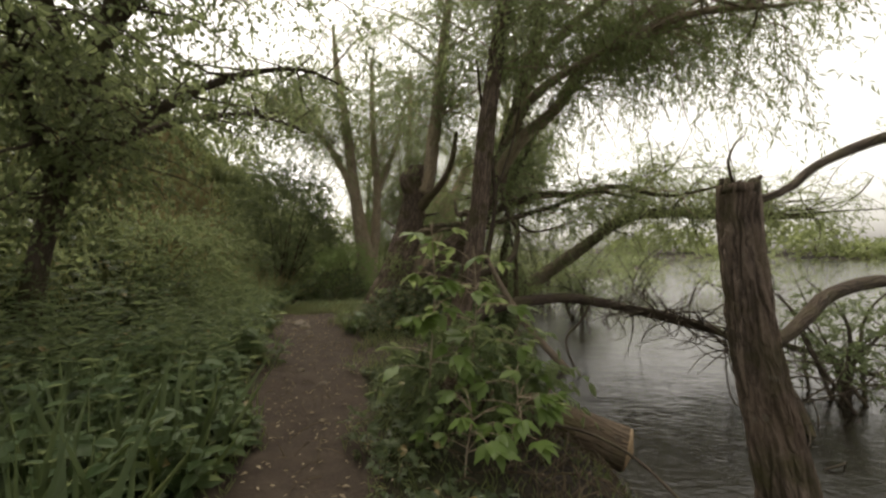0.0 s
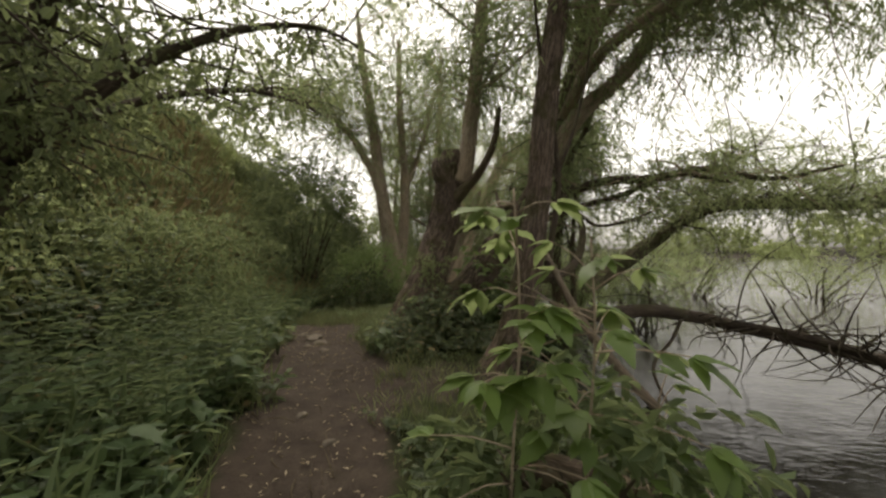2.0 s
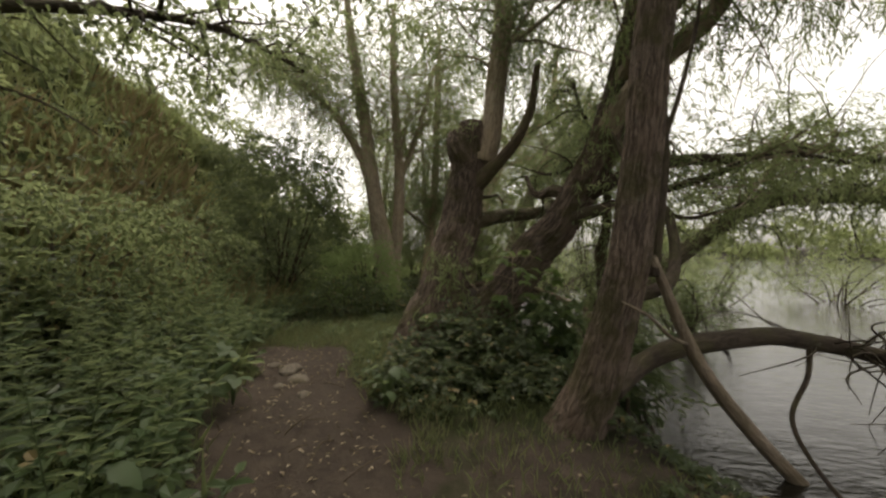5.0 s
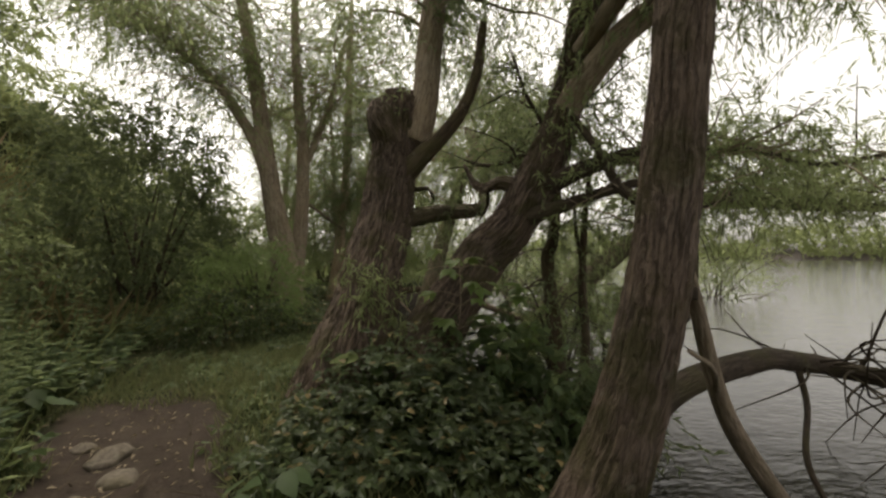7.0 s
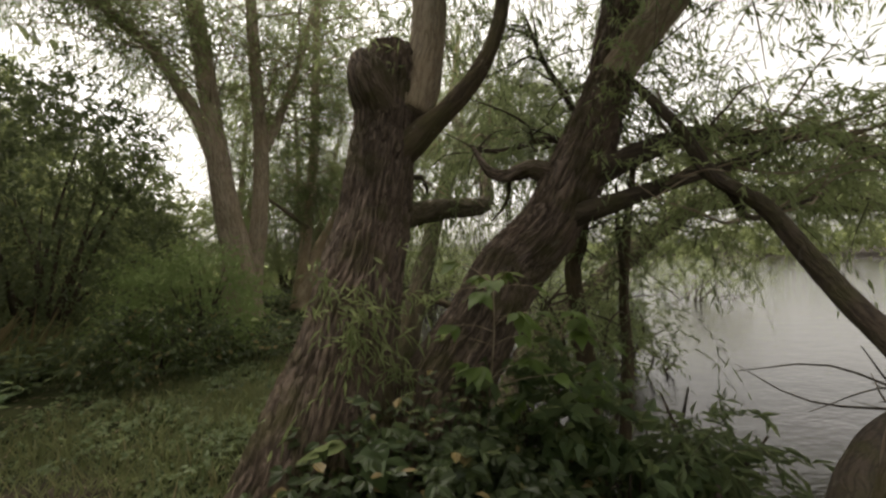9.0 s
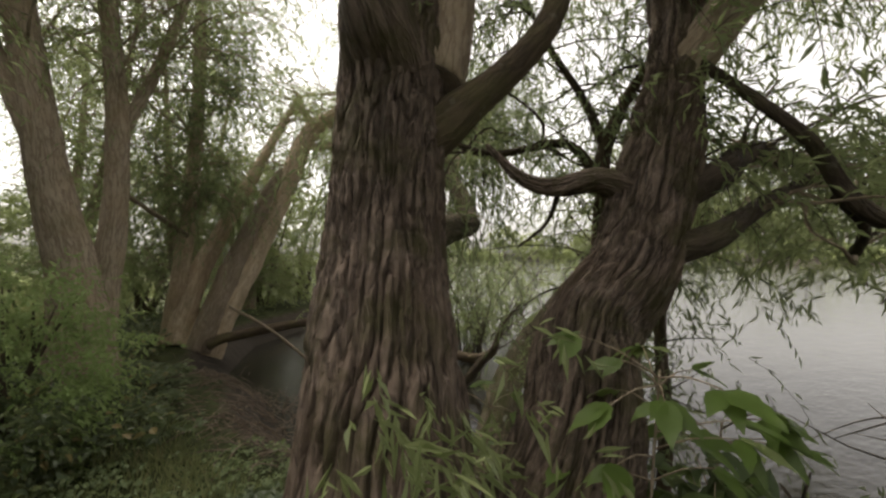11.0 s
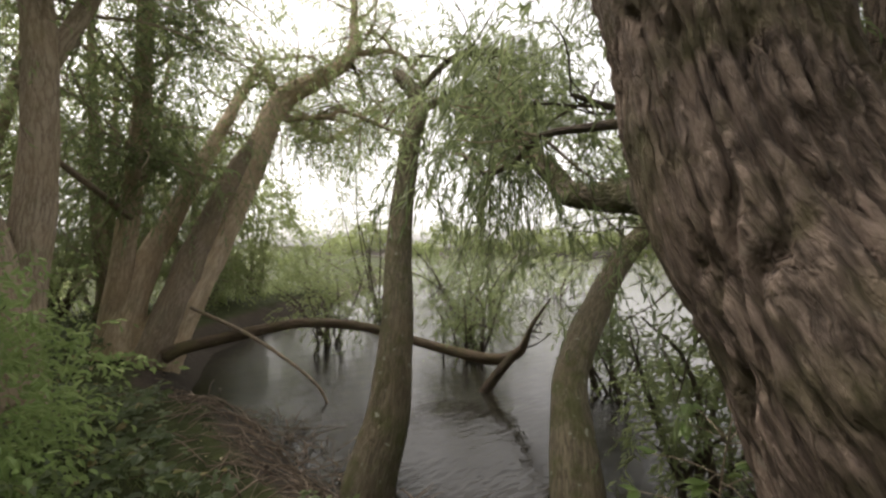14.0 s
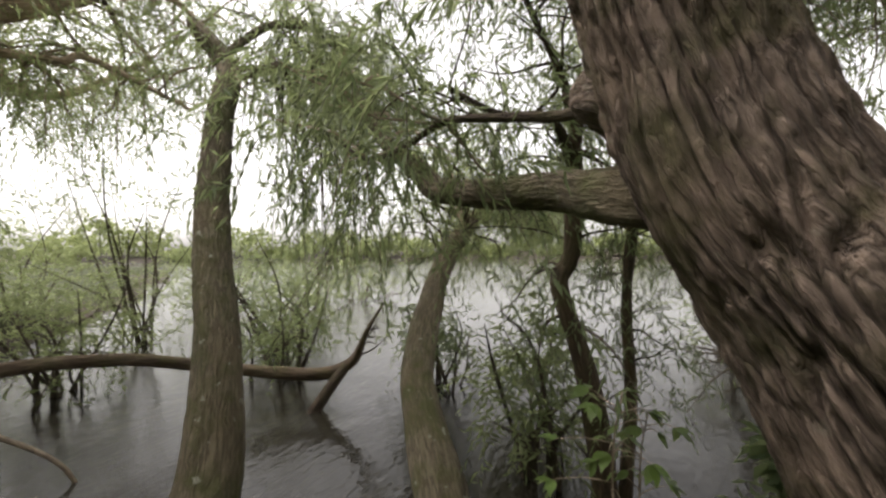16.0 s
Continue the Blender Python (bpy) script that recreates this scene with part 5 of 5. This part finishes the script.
bramble_patch("hill_scrub", 15000, -24, -5.5, 0, 34, lambda x, y: 0.5 + 0.35 * lumps(x, 0.8 * y), None, 0.17, "rough green scrub on the hillside", LEAF_FAR, 0.5)


def grass(name, n, x0, x1, y0, y1, tall, keep, mat, label, width=0.007):
    x, y, z = scatter(n, x0, x1, y0, y1, keep)
    m = len(x)
    d = np.stack([rng.normal(size=m) * 0.45, rng.normal(size=m) * 0.45, np.ones(m)], -1)
    ln = tall * rng.uniform(0.4, 1.2, m)
    ob = leaves(name, np.stack([x, y, z - 0.01], -1), d, ln, width * rng.uniform(0.6, 1.4, m), mat, None, up=np.stack([rng.normal(size=m), rng.normal(size=m), 0.2 * np.ones(m)], -1), fold=0.3)
    return tagged(ob, label, "grass", kind="stuff")


grass("verge_grass", 22000, -4.5, 2.2, 1.0, 13.0, 0.13, lambda x, y: on_land(x, y) & off_track(x, y, 0.48) & (np.abs(x - track_x(y)) < 2.6), LEAF_GRASS, "short trodden grass beside the path")
grass("path_edge_grass", 9000, -6.0, 0.2, 0.0, 13.0, 0.38, lambda x, y: off_track(x, y, 0.55) & (x < track_x(y)) & (x > track_x(y) - 1.6), LEAF_GRASS, "long green grass along the path edge", 0.011)
grass("trodden_grass", 16000, -4.2, -1.0, 6.2, 11.8, 0.17, lambda x, y: (off_track(x, y, 0.42) | (y > 8.9)) & (np.abs(x - track_x(y)) < 2.4) & (x > track_x(y) - 0.9) & (lumps(2.3 * x, 2.1 * y) + 0.5 * rng.normal(size=len(x)) * 0.5 > -0.12), LEAF_TROD, "pale trodden grass under the willows", 0.009)
bramble_patch("ground_ivy", 2600, -4.2, -1.2, 7.2, 11.6, lambda x, y: 0.04 + 0.09 * (lumps(2.3 * x, 2.1 * y) < 0), lambda x, y: off_track(x, y, 0.5) | (y > 9.2), 0.05, "low creeping green leaves among the grass", LEAF_HERB)
grass("sorrel_stand", 5000, -10.5, -5.3, 5.5, 14.0, 0.85, lambda x, y: np.sin(0.9 * x + 1) * np.sin(0.8 * y) > -0.2, LEAF_RUST, "rust-brown seeding stalks on the hillside", 0.03)
grass("hill_grass", 30000, -16, -5, 2, 30, 0.6, None, LEAF_STRAW, "tall seeding brown grass on the hillside", 0.03)


def litter():
    x, y, z = scatter(8200, -5.5, 2.0, 0.8, 13, lambda x, y: on_land(x, y) & ((np.abs(x - track_x(y)) < 0.75) | (rng.uniform(size=len(x)) < 0.22)))
    m = len(x)
    az = rng.uniform(0, 6.28, m)
    d = np.stack([np.cos(az), np.sin(az), rng.normal(size=m) * 0.15], -1)
    ln = rng.uniform(0.02, 0.06, m)
    ob = leaves("leaf_litter", np.stack([x, y, z + 0.02], -1), d, ln, ln * rng.uniform(0.2, 0.5, m), LITTER, None, up=np.tile([0, 0, 1.0], (m, 1)) + rng.normal(size=(m, 3)) * 0.3)
    tagged(ob, "dry pale fallen leaves scattered over the path", "leaf litter", kind="stuff")
    g = np.random.default_rng(77)

    def stick(xx, yy, lo, hi, thick):
        a, L = g.uniform(0, 6.28), g.uniform(lo, hi)
        p = np.array([xx, yy])
        q = p + L * np.array([math.cos(a), math.sin(a)])
        m2 = 0.5 * (p + q) + g.normal(size=2) * 0.08 * L
        r = thick * g.uniform(0.5, 1.3)
        rise = g.uniform(0.0, 0.08)
        lift = [max(float(height(*w)), WATER_Z) for w in (p, m2, q)]
        return [(*p, lift[0] + 0.015, r), (*m2, lift[1] + 0.03 + rise, r), (*q, lift[2] + 0.02 + rise, r * 0.5)]

    lines = []
    for _ in range(130):
        yy = g.uniform(1, 12)
        lines.append(stick(track_x(yy) + g.normal() * 0.5, yy, 0.06, 0.35, 0.004))
    for _ in range(160):
        lines.append(stick(1.0 + g.normal() * 0.35, 3.55 + g.normal() * 0.35, 0.1, 0.5, 0.005))
    ob = joined("fallen_twigs", lines, BARK_LOG, None, sides=4, step=0.15)
    tagged(ob, "dark twigs lying on the path and bank", "twigs", kind="stuff")
    lines = []
    for _ in range(520):
        yy = g.uniform(6.2, 16) if g.uniform() < 0.2 else g.uniform(10.8, 14.6)
        lines.append(stick(shore_x(yy) - g.uniform(-0.5, 0.9), yy, 0.08, 0.6, 0.006))
    ob = joined("driftwood", lines, BARK_DRIFT, None, sides=4, step=0.15)
    tagged(ob, "pale dead twigs washed up on the muddy shore", "twigs", kind="stuff")


litter()


def willowherb():
    """Tall pale stalks with whorls of narrow leaves, in loose stands among the nettles."""
    g = np.random.default_rng(21)
    foot, top = [], []
    for cx, cy, n, s in ((-2.6, 4.6, 30, 0.4), (-3.3, 6.2, 34, 0.6), (-2.9, 2.9, 26, 0.5), (-4.3, 7.9, 34, 0.7), (-3.9, 3.9, 30, 0.6), (-5.4, 10.6, 30, 0.7), (-1.9, 1.6, 22, 0.35), (-4.8, 9.2, 24, 0.5)):
        for _ in range(n):
            x, y = cx + g.normal() * s, cy + g.normal() * s
            if track_x(y) - x < 0.75:
                continue
            z = float(height(x, y))
            h = g.uniform(0.6, 1.15)
            foot.append((x, y, z))
            top.append((x + g.normal() * 0.1, y + g.normal() * 0.1, z + h))
    foot, top = np.array(foot), np.array(top)
    n, per = len(foot), 26
    t = np.linspace(0.25, 1.0, per)
    pos = foot[:, None] + (top - foot)[:, None] * t[None, :, None]
    az = g.uniform(0, 6.28, (n, 1)) + np.arange(per) * 2.4
    d = np.stack([np.cos(az), np.sin(az), 0.35 + 0 * az], -1)
    ln = (0.13 * (1.15 - 0.55 * t))[None] * g.uniform(0.8, 1.2, (n, 1))
    ob = leaves("willowherb", pos.reshape(-1, 3), d.reshape(-1, 3), ln.ravel(), ln.ravel() * 0.2, LEAF_HERB, None, up=np.tile([0, 0, 1.0], (n * per, 1)))
    tagged(ob, "tall pale green herbs standing among the nettles", "herbs", kind="stuff")
    st = shoots("willowherb_stalks", np.stack([foot, foot + (top - foot) * 0.33, foot + (top - foot) * 0.66, top], 1), LEAF_HERB, None, 0.005)
    tagged(st, "thin pale stalks of tall herbs", "herbs", kind="stuff")


willowherb()
grass("tall_grass", 1000, -2.6, -0.6, 1.4, 4.2, 0.75, lambda x, y: (x < track_x(y) - 0.55) & (np.sin(3.3 * x + 1) * np.sin(2.9 * y) > -0.1), LEAF_HERB, "tall coarse grass blades beside the path", 0.011)


# ---- the sapling by the path ----
def sapling_leaf_mesh():
    """A broad toothed leaflet with a raised midrib fold and wavy edge, along +x, 1 long."""
    n, V = 9, []
    for i in range(n):
        t = i / (n - 1)
        w = 0.24 * math.sin(math.pi * min(1, t * 1.02) ** 0.75) * (1 + (0.10 if i % 2 else -0.06)) + 0.004
        zc = -0.22 * t * t
        V += [(t, w, zc + 0.10 * w + 0.02 * math.sin(9 * t)), (t, 0, zc), (t, -w, zc + 0.10 * w - 0.02 * math.sin(8 * t))]
    F = []
    for i in range(n - 1):
        a = 3 * i
        F += [(a, a + 1, a + 4, a + 3), (a + 1, a + 2, a + 5, a + 4)]
    return mesh_of("leaf", V, F, LEAF_SAPLING, True)


def sapling(x, y, top, seed, count, label, spread=0.5, size=0.16):
    z = float(height(x, y))
    t = thing("sapling", (x, y, z), label, "sapling", "saplings on the verge")
    g = np.random.default_rng(seed)
    main = [(x, y, z - 0.05, 0.007), (x + 0.02, y + 0.03, z + 0.35 * top, 0.006), (x + 0.05, y + 0.02, z + 0.7 * top, 0.005), (x + 0.03, y - 0.02, z + top, 0.004)]
    limb("stem", main, BARK_GREY, t, sides=8, seed=seed)
    s = spline(main, 0.03)
    me = sapling_leaf_mesh()
    made = 0
    while made < count:
        k = g.uniform(0.35, 1.0)
        p = s[int(k * (len(s) - 1)), :3]
        az = g.uniform(0, 6.28)
        L = spread * g.uniform(0.25, 1.0) * (1.15 - 0.6 * k)
        q = p + np.array([math.cos(az) * L, math.sin(az) * L, 0.1 * L + g.uniform(-0.05, 0.12)])
        limb("twig", [(*p, 0.004), (*(0.5 * (p + q) + [0, 0, 0.02]), 0.003), (*q, 0.002)], BARK_GREY, t, sides=5, step=0.08, seed=made)
        for j in (-1.1, -0.45, 0.0, 0.45, 1.1)[: 5 if g.uniform() < 0.6 else 3]:
            ob = new("leaf", me)
            ob.parent = t
            sc = size * g.uniform(0.7, 1.25)
            ob.matrix_basis = Matrix.LocRotScale(Vector(q) - Vector(t.location), Euler((g.normal() * 0.25, 0.25 + g.normal() * 0.25, az + j)), (sc, sc, sc))
            made += 1
    return t


sapling(0.12, 3.62, 1.62, 1, 90, "young sapling with bright green toothed leaves by the path", 0.42, 0.14)
sapling(0.42, 3.80, 1.45, 2, 100, "young sapling with bright green toothed leaves by the path", 0.5, 0.14)
sapling(0.70, 3.45, 0.62, 7, 80, "low leafy sapling at the edge of the verge", 0.42, 0.12)
sapling(0.40, 3.25, 0.50, 8, 70, "low leafy sapling at the edge of the verge", 0.40, 0.11)
shrub("verge_bush", (0.42, 4.0, 0.42), (0.52, 0.42, 0.36), 150, 0.10, 0.42, LEAF_HERB, "dense leafy green bush at the edge of the verge", stems=12)
sapling(0.75, 4.05, 0.75, 3, 70, "low sapling with green leaves above the fallen log", 0.5, 0.13)
sapling(-0.42, 8.42, 1.2, 4, 90, "broad-leaved sapling at the foot of the willows", 0.5, 0.14)
sapling(0.05, 8.45, 1.0, 9, 80, "broad-leaved sapling at the foot of the willows", 0.5, 0.13)


shrub("broad_leaved_bush", (-0.12, 8.45, 0.42), (0.45, 0.3, 0.36), 90, 0.12, 0.62, LEAF_NETTLE, "broad-leaved green bush at the foot of the leaning willow", stems=10)
shrub("broad_leaved_bush", (0.30, 8.0, 0.05), (0.4, 0.35, 0.36), 80, 0.11, 0.6, LEAF_NETTLE, "broad-leaved green bush at the foot of the leaning willow", stems=10)
sapling(-0.30, 9.62, 0.85, 5, 60, "low dark sapling with broad leaves behind the pollard", 0.45, 0.10)
sapling(0.15, 9.45, 0.95, 6, 50, "low dark sapling with broad leaves behind the pollard", 0.45, 0.10)


def dock(x, y, n, size, seed):
    """A rosette of broad leaves."""
    z = float(height(x, y))
    t = thing("dock_plant", (x, y, z), "broad-leaved green dock plant beside the path", "plant", "dock plants along the path")
    g = np.random.default_rng(seed)
    for k in range(n):
        az = k * 2.4 + g.normal() * 0.3
        up = g.uniform(0.15, 0.5)
        L = size * g.uniform(0.5, 1.0)
        q = np.array([x + math.cos(az) * L * 0.6, y + math.sin(az) * L * 0.6, z + up])
        limb("stalk", [(x, y, z - 0.02, 0.005), (0.5 * (x + q[0]), 0.5 * (y + q[1]), z + 0.7 * up, 0.004), (*q, 0.003)], LEAF_NETTLE, t, sides=5, step=0.1, seed=k)
        ob = new("leaf", DOCK_LEAF)
        ob.parent = t
        sc = size * g.uniform(0.7, 1.15)
        ob.matrix_basis = Matrix.LocRotScale(Vector(q) - Vector(t.location), Euler((g.normal() * 0.25, 0.15 + g.normal() * 0.25, az)), (sc, sc * 1.25, sc))


DOCK_LEAF = sapling_leaf_mesh()
DOCK_LEAF.materials[0] = LEAF_NETTLE
for k, (x, y) in enumerate(((-1.55, 3.3), (-2.05, 4.5), (-2.35, 5.2), (-2.75, 5.9), (-3.15, 6.7), (-3.55, 7.5), (-1.9, 3.9), (-4.0, 8.6), (-2.5, 4.9), (-3.6, 6.6), (-1.75, 2.6), (-3.0, 7.0), (-1.55, 7.0), (-1.15, 8.05), (-0.2, 8.35))):
    dock(x, y, 11, 0.2, 40 + k)


def stone(x, y, w, l, h, seed):
    """A half-sunk stone, worn round."""
    bm = bmesh.new()
    bmesh.ops.create_icosphere(bm, subdivisions=3, radius=1)
    g = np.random.default_rng(seed)
    off = Vector(g.uniform(-9, 9, 3))
    for v in bm.verts:
        v.co *= 1 + 0.28 * noise.noise(v.co * 1.3 + off) + 0.06 * noise.noise(v.co * 5 + off)
        v.co = Vector((v.co.x * w, v.co.y * l, v.co.z * h))
    me = bpy.data.meshes.new("stone")
    bm.to_mesh(me)
    bm.free()
    me.materials.append(STONE)
    me.attributes.new("along", "FLOAT_VECTOR", "POINT").data.foreach_set("vector", np.array([v.co[:] for v in me.vertices], np.float32).ravel())
    for p in me.polygons:
        p.use_smooth = True
    ob = new("stone", me)
    ob.matrix_basis = pose(x, y, float(height(x, y)) + 0.02 * h, 0, 0, g.uniform(0, 360))
    tagged(ob, "brown worn stone half sunk in the path", "stone", "stones in the path")


for k, (x, y, w, l, h) in enumerate(((-2.75, 7.75, 0.13, 0.10, 0.06), (-3.0, 8.05, 0.16, 0.11, 0.07), (-2.5, 7.35, 0.08, 0.06, 0.04), (-3.3, 8.2, 0.09, 0.07, 0.05), (-2.85, 7.5, 0.07, 0.05, 0.035), (-1.65, 5.3, 0.06, 0.045, 0.03), (-1.2, 4.9, 0.05, 0.04, 0.025))):
    stone(x, y, w, l, h, 60 + k)


# ---- the far shore ----
def far_shore():
    for k in range(34):
        a = radians(-35 + k * 4.6)
        r = 122 + 9 * math.sin(k * 2.3)
        cx, cy = 20 + r * math.cos(a), 20 + r * math.sin(a)
        if cx < shore_x(cy) + 4:
            continue
        z = float(height(cx, cy))
        hgt = 8.2 + 2.4 * math.sin(k * 1.7) + 1.2 * math.sin(k * 4.1)
        t = thing("far_tree", (cx, cy, z), "distant leafy tree on the far shore of the lake", "tree", "trees on the far shore")
        limb("trunk", [(cx, cy, z - 0.2, 0.3), (cx, cy, z + 0.5 * hgt, 0.2), (cx, cy, z + 0.8 * hgt, 0.06)], BARK_DARK, t, sides=8, step=0.6, seed=k)
        p = blob_points(420, (cx, cy, z + 0.5 * hgt), (6.5, 6.5, 0.52 * hgt), 0.4)
        leaves("crown", p, rng.normal(size=p.shape), rng.uniform(0.9, 1.9, 420), rng.uniform(0.6, 1.1, 420), LEAF_FAR, t, "broad")


far_shore()
